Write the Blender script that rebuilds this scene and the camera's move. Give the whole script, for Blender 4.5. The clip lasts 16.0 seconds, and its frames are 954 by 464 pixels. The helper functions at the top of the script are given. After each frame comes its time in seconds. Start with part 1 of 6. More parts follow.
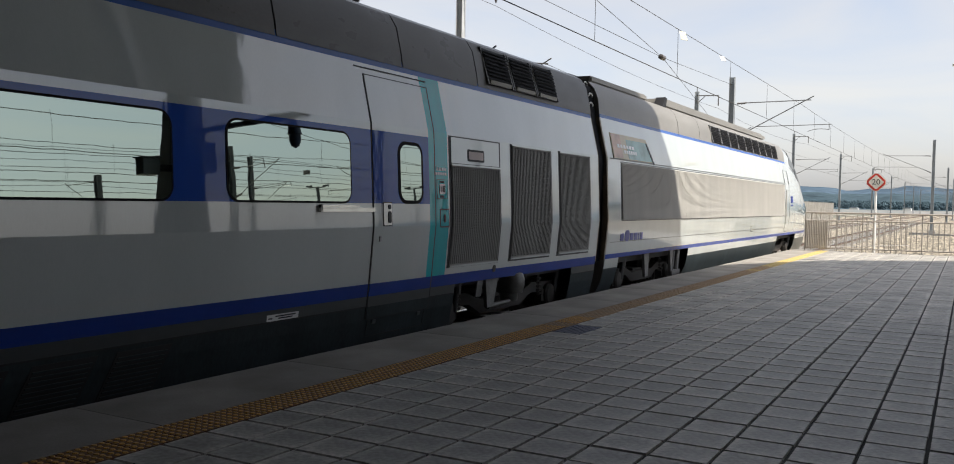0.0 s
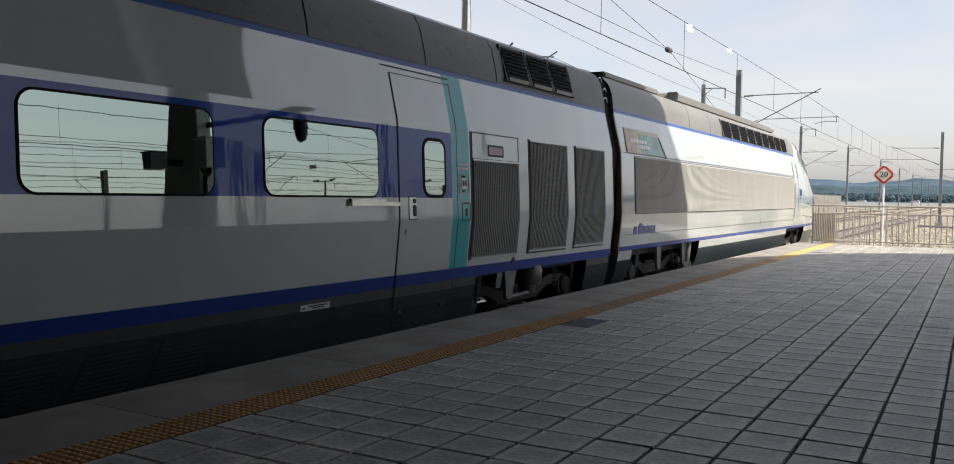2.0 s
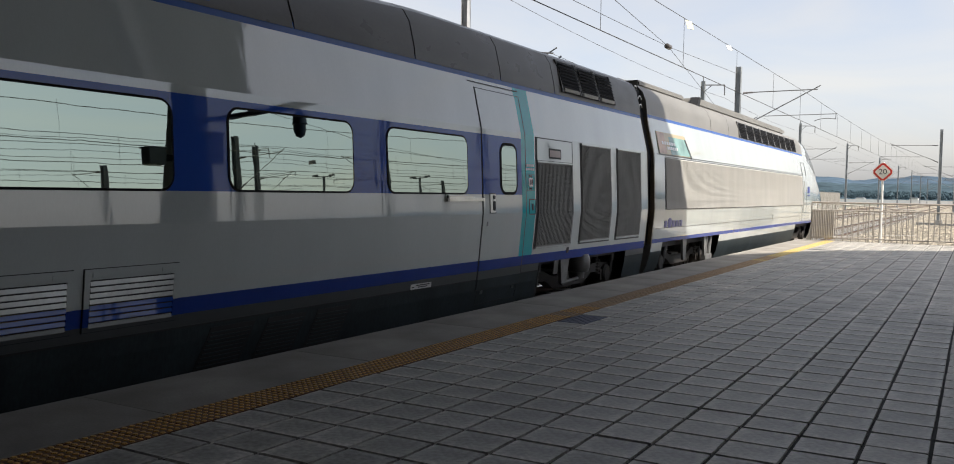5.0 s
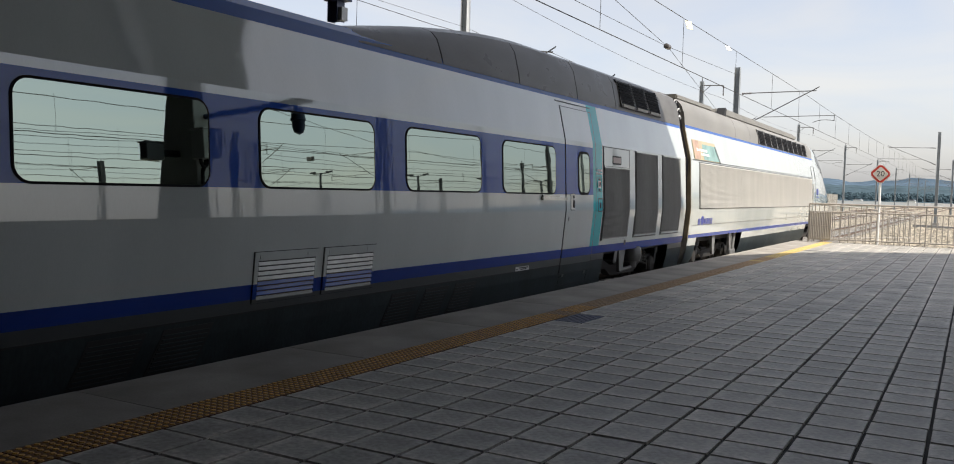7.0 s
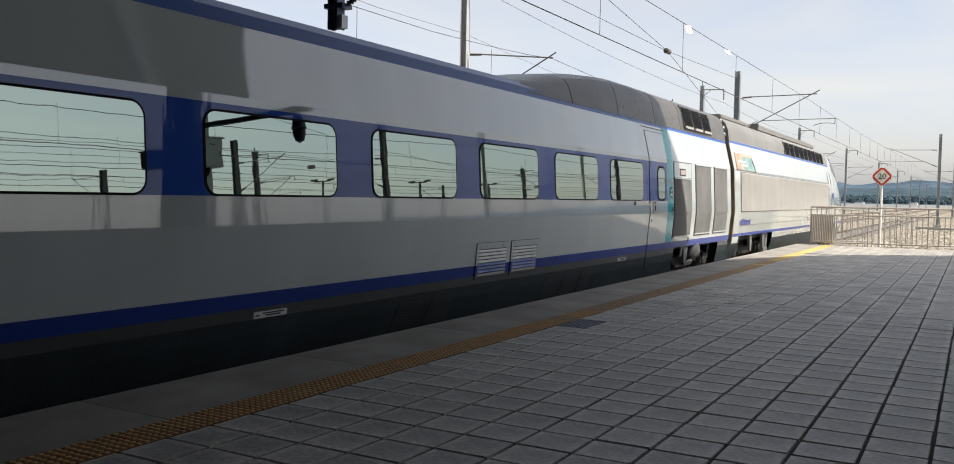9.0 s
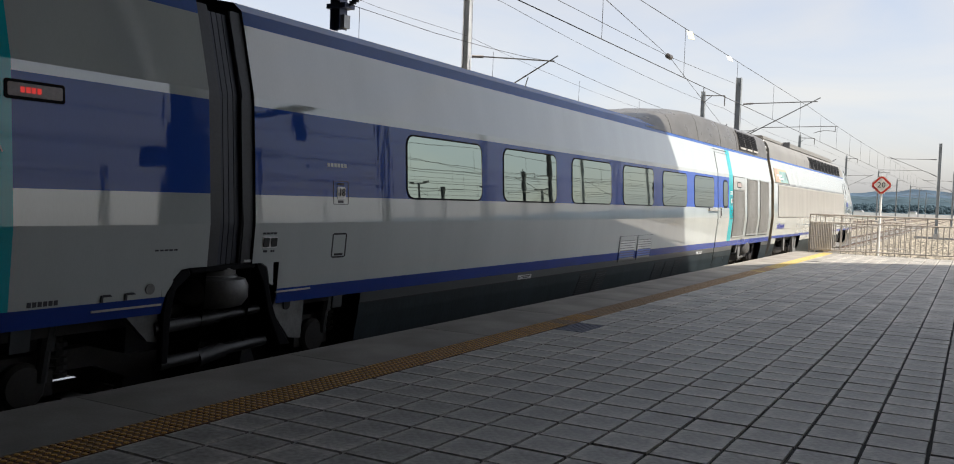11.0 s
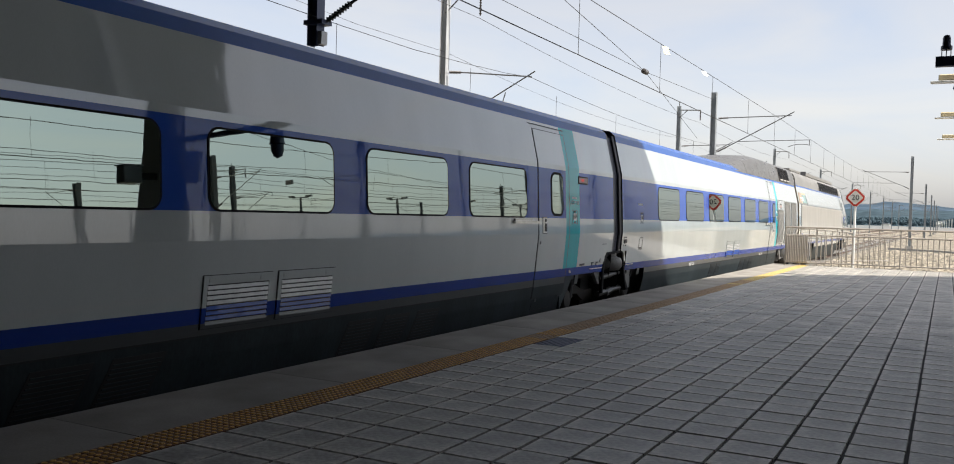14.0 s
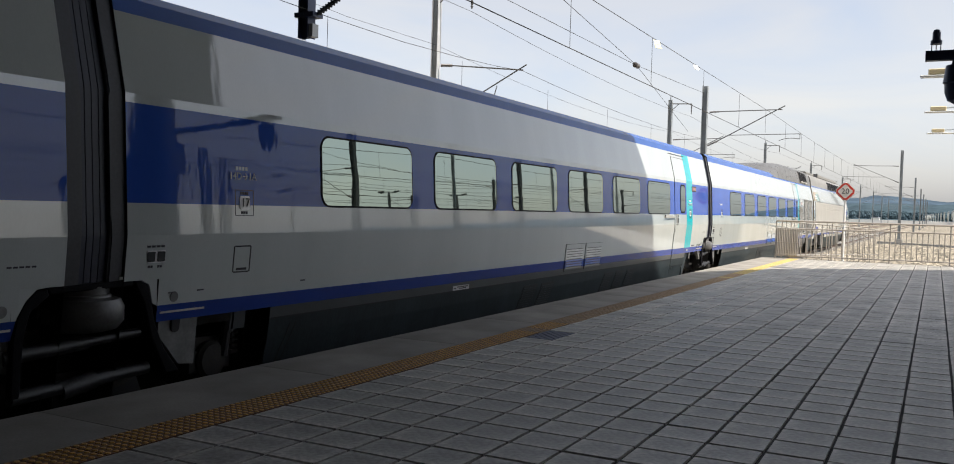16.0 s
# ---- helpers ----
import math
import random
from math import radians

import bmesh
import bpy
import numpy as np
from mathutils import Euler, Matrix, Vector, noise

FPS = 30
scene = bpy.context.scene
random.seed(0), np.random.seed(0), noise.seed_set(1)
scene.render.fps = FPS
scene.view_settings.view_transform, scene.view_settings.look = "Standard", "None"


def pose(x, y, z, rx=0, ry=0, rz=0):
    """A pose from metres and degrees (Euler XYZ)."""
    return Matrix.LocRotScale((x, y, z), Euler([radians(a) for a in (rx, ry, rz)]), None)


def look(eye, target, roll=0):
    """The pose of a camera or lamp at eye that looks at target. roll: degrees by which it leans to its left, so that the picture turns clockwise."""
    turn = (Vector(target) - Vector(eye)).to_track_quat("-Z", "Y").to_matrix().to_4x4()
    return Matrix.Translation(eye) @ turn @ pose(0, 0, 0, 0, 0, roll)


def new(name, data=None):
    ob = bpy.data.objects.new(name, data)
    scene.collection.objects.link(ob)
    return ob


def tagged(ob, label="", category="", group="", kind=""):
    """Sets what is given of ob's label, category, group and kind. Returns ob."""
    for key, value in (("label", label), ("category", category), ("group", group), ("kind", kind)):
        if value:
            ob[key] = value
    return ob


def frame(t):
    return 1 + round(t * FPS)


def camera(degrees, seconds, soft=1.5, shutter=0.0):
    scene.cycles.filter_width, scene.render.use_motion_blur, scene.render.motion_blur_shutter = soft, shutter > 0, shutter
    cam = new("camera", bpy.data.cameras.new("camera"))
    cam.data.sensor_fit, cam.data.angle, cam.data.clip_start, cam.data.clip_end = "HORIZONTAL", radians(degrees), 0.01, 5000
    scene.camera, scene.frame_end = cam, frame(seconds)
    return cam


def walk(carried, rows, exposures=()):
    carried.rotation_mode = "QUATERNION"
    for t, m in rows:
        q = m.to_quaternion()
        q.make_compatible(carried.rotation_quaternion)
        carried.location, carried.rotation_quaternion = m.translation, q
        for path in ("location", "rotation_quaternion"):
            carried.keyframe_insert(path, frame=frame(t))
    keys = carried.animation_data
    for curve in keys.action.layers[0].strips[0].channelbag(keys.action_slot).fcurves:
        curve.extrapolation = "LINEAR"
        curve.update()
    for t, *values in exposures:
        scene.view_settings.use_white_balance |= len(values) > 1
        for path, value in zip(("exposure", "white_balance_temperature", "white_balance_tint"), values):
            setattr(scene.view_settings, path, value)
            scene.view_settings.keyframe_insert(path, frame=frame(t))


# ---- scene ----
# ---------------------------------------------------------------- camera
cam = camera(57.0, 16.0, soft=1.0)
EYE = (0.161, 0.0, 1.369)
# seconds, yaw, pitch, roll of the hand-held camera, metres gone by the train
PATH = [
    (0.0, 29.293, -2.056, -1.126, 0.000),
    (0.5, 29.408, -2.117, -1.153, 0.053),
    (1.0, 29.494, -2.202, -1.095, 0.126),
    (1.5, 29.600, -2.364, -0.975, 0.222),
    (2.0, 29.702, -2.469, -0.950, 0.347),
    (2.5, 29.659, -2.571, -0.998, 0.513),
    (3.0, 29.751, -2.677, -0.952, 0.714),
    (3.5, 29.672, -2.782, -0.846, 0.980),
    (4.0, 29.688, -2.728, -0.904, 1.310),
    (4.5, 29.670, -2.710, -0.990, 1.692),
    (5.0, 29.640, -2.720, -1.110, 2.150),
    (5.5, 29.590, -2.740, -1.250, 2.681),
    (6.0, 29.540, -2.770, -1.400, 3.286),
    (6.5, 29.504, -2.796, -1.542, 3.958),
    (7.0, 29.510, -2.833, -1.644, 4.722),
    (7.5, 29.482, -2.862, -1.626, 5.553),
    (8.0, 29.361, -2.879, -1.401, 6.455),
    (8.5, 29.587, -2.824, -1.127, 7.426),
    (9.0, 29.603, -2.432, -1.124, 8.488),
    (9.5, 29.610, -2.320, -1.250, 9.617),
    (10.0, 29.600, -2.300, -1.500, 10.827),
    (10.5, 29.590, -2.300, -1.800, 12.118),
    (11.0, 29.570, -2.295, -2.050, 13.491),
    (11.5, 29.532, -2.284, -2.123, 14.944),
    (12.0, 29.261, -2.149, -1.596, 16.495),
    (12.5, 29.013, -1.059, -1.380, 18.114),
    (13.0, 28.661, -1.085, -1.251, 19.817),
    (13.5, 28.433, -1.140, -1.097, 21.592),
    (14.0, 28.170, -1.262, -1.647, 23.468),
    (14.5, 27.941, -1.318, -1.771, 25.381),
    (15.0, 27.712, -1.462, -1.931, 27.365),
    (15.5, 27.622, -1.554, -2.031, 29.384),
    (16.0, 27.611, -1.671, -1.691, 31.472),
]
walk(cam, [(t, pose(*EYE, 90 + p, r, y)) for t, y, p, r, _ in PATH], exposures=[(0.0, 1.16), (16.0, 1.16)])

# ---------------------------------------------------------------- plan, metres
XS = -5.10            # the train's side at its widest
XC = XS - 1.45        # centre of its track
ZR = -0.50            # top of rail
XE = -4.79            # platform edge
X_STRIP0, X_STRIP1 = -3.965, -3.665
TX, TY, TY0 = 0.3331, 0.3223, 4.614
ROOF_Z = 15.0

# ---------------------------------------------------------------- light
SUN_TO = Vector((0.70, -0.07, 1.0)).normalized()
world = bpy.data.worlds.new("sky")
scene.world = world
world.use_nodes = True
wn, wl = world.node_tree.nodes, world.node_tree.links
wn.clear()
sky = wn.new("ShaderNodeTexSky")
sky.sky_type = "NISHITA"
sky.sun_disc = False
sky.sun_elevation = math.asin(SUN_TO.z)
sky.sun_rotation = math.atan2(SUN_TO.x, SUN_TO.y)
sky.air_density, sky.dust_density, sky.ozone_density = 1.0, 3.0, 1.0
bw = wn.new("ShaderNodeRGBToBW")
wl.new(sky.outputs[0], bw.inputs[0])
# thin high haze: it evens out the sky's brightness and takes most of its blue
even = wn.new("ShaderNodeMath")
even.operation = "POWER"
wl.new(bw.outputs[0], even.inputs[0])
even.inputs[1].default_value = 0.38
clouds = wn.new("ShaderNodeTexNoise")
wco = wn.new("ShaderNodeTexCoord")
wmp = wn.new("ShaderNodeMapping")
wmp.inputs["Scale"].default_value = (1.0, 1.0, 4.0)
wmp.inputs["Rotation"].default_value = (radians(7), radians(-5), 0)
wl.new(wco.outputs["Generated"], wmp.inputs[0])
wl.new(wmp.outputs[0], clouds.inputs["Vector"])
clouds.inputs["Scale"].default_value = 2.6
clouds.inputs["Detail"].default_value = 8
clouds.inputs["Roughness"].default_value = 0.55
clouds.inputs["Distortion"].default_value = 0.8
ramp = wn.new("ShaderNodeMapRange")
ramp.inputs[1].default_value, ramp.inputs[2].default_value = 0.36, 0.66
wl.new(clouds.outputs["Fac"], ramp.inputs[0])
haze = wn.new("ShaderNodeMix")
haze.data_type = "RGBA"
wl.new(ramp.outputs[0], haze.inputs[0])
haze.inputs[6].default_value = (2.06, 2.21, 2.55, 1)
haze.inputs[7].default_value = (2.50, 2.44, 2.44, 1)
veil = wn.new("ShaderNodeMix")
veil.data_type, veil.blend_type = "RGBA", "MULTIPLY"
veil.inputs[0].default_value = 1.0
wl.new(even.outputs[0], veil.inputs[6])
# dusty air makes the sky creamier towards the horizon
up = wn.new("ShaderNodeSeparateXYZ")
wl.new(wco.outputs["Generated"], up.inputs[0])
low = wn.new("ShaderNodeMapRange")
low.interpolation_type = "SMOOTHSTEP"
low.inputs[1].default_value, low.inputs[2].default_value = 0.24, 0.02
wl.new(up.outputs[2], low.inputs[0])
dust = wn.new("ShaderNodeMix")
dust.data_type, dust.blend_type = "RGBA", "MULTIPLY"
wl.new(low.outputs[0], dust.inputs[0])
wl.new(haze.outputs[2], dust.inputs[6])
dust.inputs[7].default_value = (1.13, 1.10, 1.03, 1)
wl.new(dust.outputs[2], veil.inputs[7])
bg = wn.new("ShaderNodeBackground")
bg.inputs["Strength"].default_value = 0.10
blue = wn.new("ShaderNodeMix")
blue.data_type = "RGBA"
blue.inputs[0].default_value = 0.26
wl.new(veil.outputs[2], blue.inputs[6])
wl.new(sky.outputs[0], blue.inputs[7])
wl.new(blue.outputs[2], bg.inputs[0])
wout = wn.new("ShaderNodeOutputWorld")
wl.new(bg.outputs[0], wout.inputs[0])

sun = new("sun", bpy.data.lights.new("sun", "SUN"))
sun.data.energy, sun.data.angle, sun.data.color = 3.4, radians(0.53), (1.0, 0.94, 0.845)
sun.matrix_world = look(SUN_TO * 60, (0, 0, 0))

# ---------------------------------------------------------------- materials


def mat(name, color, rough=0.5, metal=0.0, grain=0.0, grain_scale=40.0, stain=0.0, stain_scale=1.2, bump=0.0, bump_scale=60.0,
        spec=0.5, per_piece=0.0, stain_color=None, stretch=(1, 1, 1), coat=0.0, rough_var=0.0, bump_far=0.02, cells=0.0):
    """A principled surface with fine grain, broad stains and relief, all in metres."""
    m = bpy.data.materials.new(name)
    m.use_nodes = True
    n, l = m.node_tree.nodes, m.node_tree.links
    b = n["Principled BSDF"]
    b.inputs["Roughness"].default_value = rough
    b.inputs["Metallic"].default_value = metal
    b.inputs["Specular IOR Level"].default_value = spec
    b.inputs["Coat Weight"].default_value = coat
    b.inputs["Coat Roughness"].default_value = 0.04
    co = n.new("ShaderNodeTexCoord")
    mp = n.new("ShaderNodeMapping")
    mp.inputs["Scale"].default_value = stretch
    l.new(co.outputs["Object"], mp.inputs[0])
    out = n.new("ShaderNodeRGB")
    out.outputs[0].default_value = (*color, 1)
    last = out.outputs[0]

    def noise_fac(scale, lo, hi, vec=None):
        t = n.new("ShaderNodeTexNoise")
        t.inputs["Scale"].default_value = scale
        t.inputs["Detail"].default_value = 5
        l.new(vec or mp.outputs[0], t.inputs["Vector"])
        r = n.new("ShaderNodeMapRange")
        r.inputs[1].default_value, r.inputs[2].default_value = 0.3, 0.7
        r.inputs[3].default_value, r.inputs[4].default_value = lo, hi
        l.new(t.outputs["Fac"], r.inputs[0])
        return r.outputs[0]

    def mul(fac):
        nonlocal last
        x = n.new("ShaderNodeMix")
        x.data_type, x.blend_type = "RGBA", "MULTIPLY"
        x.inputs[0].default_value = 1.0
        l.new(last, x.inputs[6])
        l.new(fac, x.inputs[7])
        last = x.outputs[2]

    if per_piece:
        info = n.new("ShaderNodeObjectInfo")
        geo = n.new("ShaderNodeNewGeometry")
        add = n.new("ShaderNodeMath")
        add.operation = "ADD"
        l.new(info.outputs["Random"], add.inputs[0])
        l.new(geo.outputs["Random Per Island"], add.inputs[1])
        fr = n.new("ShaderNodeMath")
        fr.operation = "FRACT"
        l.new(add.outputs[0], fr.inputs[0])
        r = n.new("ShaderNodeMapRange")
        r.inputs[3].default_value, r.inputs[4].default_value = 1 - per_piece, 1 + per_piece
        l.new(fr.outputs[0], r.inputs[0])
        mul(r.outputs[0])
    if cells:
        v = n.new("ShaderNodeTexVoronoi")
        v.inputs["Scale"].default_value = cells
        l.new(mp.outputs[0], v.inputs["Vector"])
        g = n.new("ShaderNodeRGBToBW")
        l.new(v.outputs["Color"], g.inputs[0])
        r = n.new("ShaderNodeMapRange")
        r.inputs[1].default_value, r.inputs[2].default_value = 0.2, 0.8
        r.inputs[3].default_value, r.inputs[4].default_value = 0.22, 1.75
        l.new(g.outputs[0], r.inputs[0])
        mul(r.outputs[0])
    if grain:
        mul(noise_fac(grain_scale, 1 - grain, 1 + grain))
    if stain:
        if stain_color:
            x = n.new("ShaderNodeMix")
            x.data_type = "RGBA"
            l.new(noise_fac(stain_scale, 0.0, stain), x.inputs[0])
            l.new(last, x.inputs[6])
            x.inputs[7].default_value = (*stain_color, 1)
            last = x.outputs[2]
        else:
            mul(noise_fac(stain_scale, 1 - stain, 1 + stain))
    l.new(last, b.inputs["Base Color"])
    if rough_var:
        l.new(noise_fac(stain_scale * 3, rough - rough_var, rough + rough_var), b.inputs["Roughness"])
    if bump:
        t = n.new("ShaderNodeTexNoise")
        t.inputs["Scale"].default_value = bump_scale
        t.inputs["Detail"].default_value = 3
        l.new(mp.outputs[0], t.inputs["Vector"])
        k = n.new("ShaderNodeBump")
        k.inputs["Strength"].default_value = bump
        k.inputs["Distance"].default_value = bump_far
        l.new(t.outputs["Fac"], k.inputs["Height"])
        l.new(k.outputs[0], b.inputs["Normal"])
    return m


def paint(name, color, rough=0.03, stain=0.05, spec=1.0, coat=0.0):
    """Glossy coach paint, slightly wavy, with streaks of dirt that run down."""
    return mat(name, color, rough=rough, grain=0.02, grain_scale=90, stain=stain, stain_scale=1.6, stretch=(1, 1, 0.25),
               bump=0.10, bump_scale=4.5, bump_far=0.014, spec=spec, rough_var=0.012, coat=coat)


M_WHITE = paint("train_white_paint", (0.510, 0.545, 0.53), coat=0.7)
M_BLADE = mat("louvre_blade_white", (0.55, 0.56, 0.55), rough=0.14, grain=0.04, stain=0.1, stain_scale=5, spec=0.9)
M_BLUE = paint("train_blue_paint", (0.028, 0.086, 0.39), spec=0.38)
M_LINE = mat("train_line_blue_paint", (0.011, 0.045, 0.27), rough=0.25, grain=0.03, stain=0.08, stain_scale=1.6, spec=0.35)
M_SHOULDER = mat("train_shoulder_blue", (0.036, 0.105, 0.36), rough=0.25, grain=0.03, stain=0.08, stain_scale=1.6, spec=0.25)
M_TEAL = paint("train_teal_paint", (0.006, 0.42, 0.47), spec=0.6)
M_SILL = paint("train_sill_grey", (0.036, 0.044, 0.049), rough=0.30)
M_SKIRT = mat("train_skirt_grey", (0.030, 0.040, 0.045), rough=0.5, grain=0.15, stain=0.25, stain_scale=2.5, stretch=(1, 1, 0.4), spec=0.15)
# roof and fairing grey, darker because its usual shade is put into the colour
M_ROOFSHADE = mat("train_roof_grey_shaded", (0.118, 0.112, 0.104), rough=0.32, grain=0.05, stain=0.12, stain_scale=1.5, stretch=(1, 0.5, 1), spec=0.2, rough_var=0.06)
# the same roof grey, paler as the sunlit power car shows it
M_ROOFSUN = mat("roof_cream_grey_sunlit", (0.215, 0.205, 0.188), rough=0.42, grain=0.05, stain=0.12, stain_scale=1.5, stretch=(1, 0.5, 1))
# matt cream at its sunlit tone, for the power car's side
M_PANELSUN = mat("matt_cream_panel_sunlit", (0.43, 0.415, 0.385), rough=0.85, grain=0.012, grain_scale=25, stain=0.07, stain_scale=2.0, stretch=(1, 1, 0.25), spec=0.05)
# darker copy of that cream for the grilles, their shade put into it
M_PANELSHADE = mat("matt_cream_panel_shaded", (0.29, 0.287, 0.276), rough=0.9, grain=0.05, grain_scale=25, stain=0.12, stain_scale=2.0, stretch=(1, 1, 0.25), spec=0.05)
M_SEAM = mat("dark_seam", (0.012, 0.012, 0.014), rough=0.6)
M_GASKET = mat("black_rubber", (0.005, 0.005, 0.007), rough=0.6, grain=0.1, spec=0.08)
M_FOLD = mat("navy_black_rubber", (0.020, 0.023, 0.042), rough=0.45, grain=0.15, stain=0.2)
M_DIAPH = mat("grey_rubber_bellows", (0.040, 0.041, 0.048), rough=0.5, grain=0.15, stain=0.2)
M_GLASS = mat("coated_window_glass", (0.320, 0.378, 0.328), rough=0.01, metal=1.0, bump=0.03, bump_scale=1.3, bump_far=0.02)
M_WIND = mat("windscreen_glass", (0.02, 0.022, 0.025), rough=0.03, spec=0.7)
M_LOUVRE = mat("dark_louvre", (0.012, 0.012, 0.014), rough=0.8, grain=0.15, spec=0.15)
M_RAILPALE = mat("pale_door_rail", (0.72, 0.69, 0.62), rough=0.22, metal=0.6, grain=0.06, stain=0.15, stain_scale=6, spec=0.8)
M_TAN = mat("dusty_tan_frame", (0.20, 0.165, 0.115), rough=0.6, grain=0.15, stain=0.3, stain_scale=3)
M_POSTER3 = mat("poster_orange", (0.42, 0.26, 0.17), rough=0.12, stain=0.4, stain_scale=3)
M_STEEL = mat("dull_steel", (0.30, 0.30, 0.30), rough=0.38, metal=0.8, grain=0.1, stain=0.2, stain_scale=6)
M_BRIGHT = mat("bright_metal_trim", (0.62, 0.61, 0.58), rough=0.3, metal=0.6, grain=0.08)
M_DAMPER = mat("damper_grime", (0.032, 0.032, 0.034), rough=0.42, grain=0.2, stain=0.3, stain_scale=5)
M_BOGIE = mat("bogie_grime", (0.022, 0.021, 0.020), rough=0.7, grain=0.25, stain=0.35, stain_scale=5, stain_color=(0.05, 0.035, 0.025))
M_BRACKET = mat("bogie_light_bracket", (0.16, 0.16, 0.157), rough=0.5, grain=0.1, stain=0.3, stain_scale=5)
M_SPRING = mat("air_spring_grey", (0.10, 0.098, 0.095), rough=0.4, grain=0.15, stain=0.3, stain_scale=4)
M_WHEEL = mat("wheel_steel", (0.026, 0.022, 0.020), rough=0.65, metal=0.2, grain=0.2)
M_FAINT = mat("faint_lettering", (0.60, 0.63, 0.66), rough=0.3, spec=0.8)
M_MARK = mat("white_lettering", (0.82, 0.82, 0.81), rough=0.08, spec=1.0)
M_DARKMARK = mat("dark_lettering", (0.03, 0.03, 0.04), rough=0.5)
M_LOGO = mat("logo_blue", (0.03, 0.045, 0.26), rough=0.3)
M_RED = mat("sign_red", (0.55, 0.05, 0.035), rough=0.4, grain=0.05)
M_POSTER1 = mat("poster_yellow", (0.48, 0.43, 0.24), rough=0.12, stain=0.6, stain_scale=2.5, stain_color=(0.42, 0.27, 0.19))
M_POSTER2 = mat("poster_green", (0.19, 0.33, 0.30), rough=0.12, stain=0.3, stain_scale=3)

M_TILE = mat("grey_paving_tile", (0.358, 0.334, 0.297), rough=0.5, grain=0.30, grain_scale=30, stain=0.30, stain_scale=2.2, bump=0.25, bump_scale=110, per_piece=0.14, spec=0.4, bump_far=0.002)
M_JOINT = mat("dark_tile_joint", (0.022, 0.021, 0.021), rough=0.9, grain=0.3)
M_COPING = mat("concrete_coping", (0.258, 0.236, 0.208), rough=0.82, grain=0.09, grain_scale=60, stain=0.30, stain_scale=1.4, bump=0.2, bump_scale=90, per_piece=0.04, bump_far=0.004)
# stud colour, raised by the light that studs catch
M_TACTILE = mat("yellow_tactile_studs_lit", (0.70, 0.37, 0.060), rough=0.55, grain=0.2, grain_scale=40, stain=0.45, stain_scale=7, stain_color=(0.20, 0.155, 0.09), per_piece=0.08)
M_TACTWORN = mat("worn_tactile", (0.34, 0.205, 0.09), rough=0.65, grain=0.25, grain_scale=40, stain=0.5, stain_scale=5, stain_color=(0.19, 0.155, 0.115), per_piece=0.12)
M_TACTYELLOW = mat("bright_yellow_tactile", (0.50, 0.365, 0.115), rough=0.6, grain=0.15, grain_scale=40, stain=0.3, stain_scale=6, stain_color=(0.40, 0.32, 0.14), per_piece=0.08)
# base between studs: dirt and shade are both put into the dark colour
M_TACTBASE = mat("tactile_base_dirt_shade", (0.13, 0.055, 0.018), rough=0.75, grain=0.2, grain_scale=40, stain=0.3, stain_scale=4, per_piece=0.06)
M_CONCRETE = mat("grey_concrete", (0.30, 0.295, 0.28), rough=0.85, grain=0.12, stain=0.2, stain_scale=0.6, bump=0.2, bump_scale=50)
M_BALLAST = mat("ballast_stone", (0.235, 0.205, 0.158), rough=0.95, grain=0.25, grain_scale=3, stain=0.15, stain_scale=0.2, bump=0.9, bump_scale=11, bump_far=0.09, cells=8.0)
M_EARTH = mat("dry_field_grass", (0.125, 0.13, 0.10), rough=0.95, grain=0.2, grain_scale=0.3, stain=0.35, stain_scale=0.02, stain_color=(0.17, 0.16, 0.13))
M_RAIL = mat("rail_steel", (0.11, 0.07, 0.048), rough=0.6, metal=0.3, grain=0.15)
M_RAILTOP = mat("rail_running_face", (0.55, 0.54, 0.52), rough=0.25, metal=1.0)
M_SLEEPER = mat("concrete_sleeper", (0.30, 0.285, 0.26), rough=0.9, grain=0.15)
M_FENCE = mat("fence_brown_grey_steel", (0.33, 0.298, 0.262), rough=0.45, metal=0.25, grain=0.08, stain=0.12, stain_scale=3)
M_MAST = mat("galvanised_mast", (0.29, 0.31, 0.32), rough=0.6, metal=0.35, grain=0.10, stain=0.2, stain_scale=1.5)
M_MASTDARK = mat("dark_painted_steel", (0.045, 0.05, 0.055), rough=0.55, grain=0.1, stain=0.15)
M_PALE = mat("pale_galvanised_pole", (0.48, 0.49, 0.49), rough=0.5, metal=0.2, grain=0.06, stain=0.15, stain_scale=1.5)
M_LED = mat("red_display_led", (0.20, 0.06, 0.05), rough=0.5)
M_LED.node_tree.nodes["Principled BSDF"].inputs["Emission Color"].default_value = (1.0, 0.05, 0.04, 1)
M_LED.node_tree.nodes["Principled BSDF"].inputs["Emission Strength"].default_value = 0.20
M_FACE = mat("display_face", (0.27, 0.21, 0.19), rough=0.25, grain=0.1)
M_TUBE = mat("cantilever_tube", (0.17, 0.17, 0.17), rough=0.5, metal=0.5, grain=0.1)
M_WIRE = mat("overhead_wire", (0.06, 0.055, 0.05), rough=0.6, metal=0.3)
M_INSUL = mat("insulator_dark", (0.10, 0.09, 0.085), rough=0.3)
M_POST = mat("white_post_paint", (0.75, 0.74, 0.72), rough=0.45, grain=0.04)
M_TAGPALE = mat("pale_yellow_tag", (0.78, 0.74, 0.50), rough=0.5, stain=0.2, stain_scale=12)
M_SIGNWHITE = mat("sign_white", (0.74, 0.71, 0.64), rough=0.45, stain=0.1, stain_scale=4)
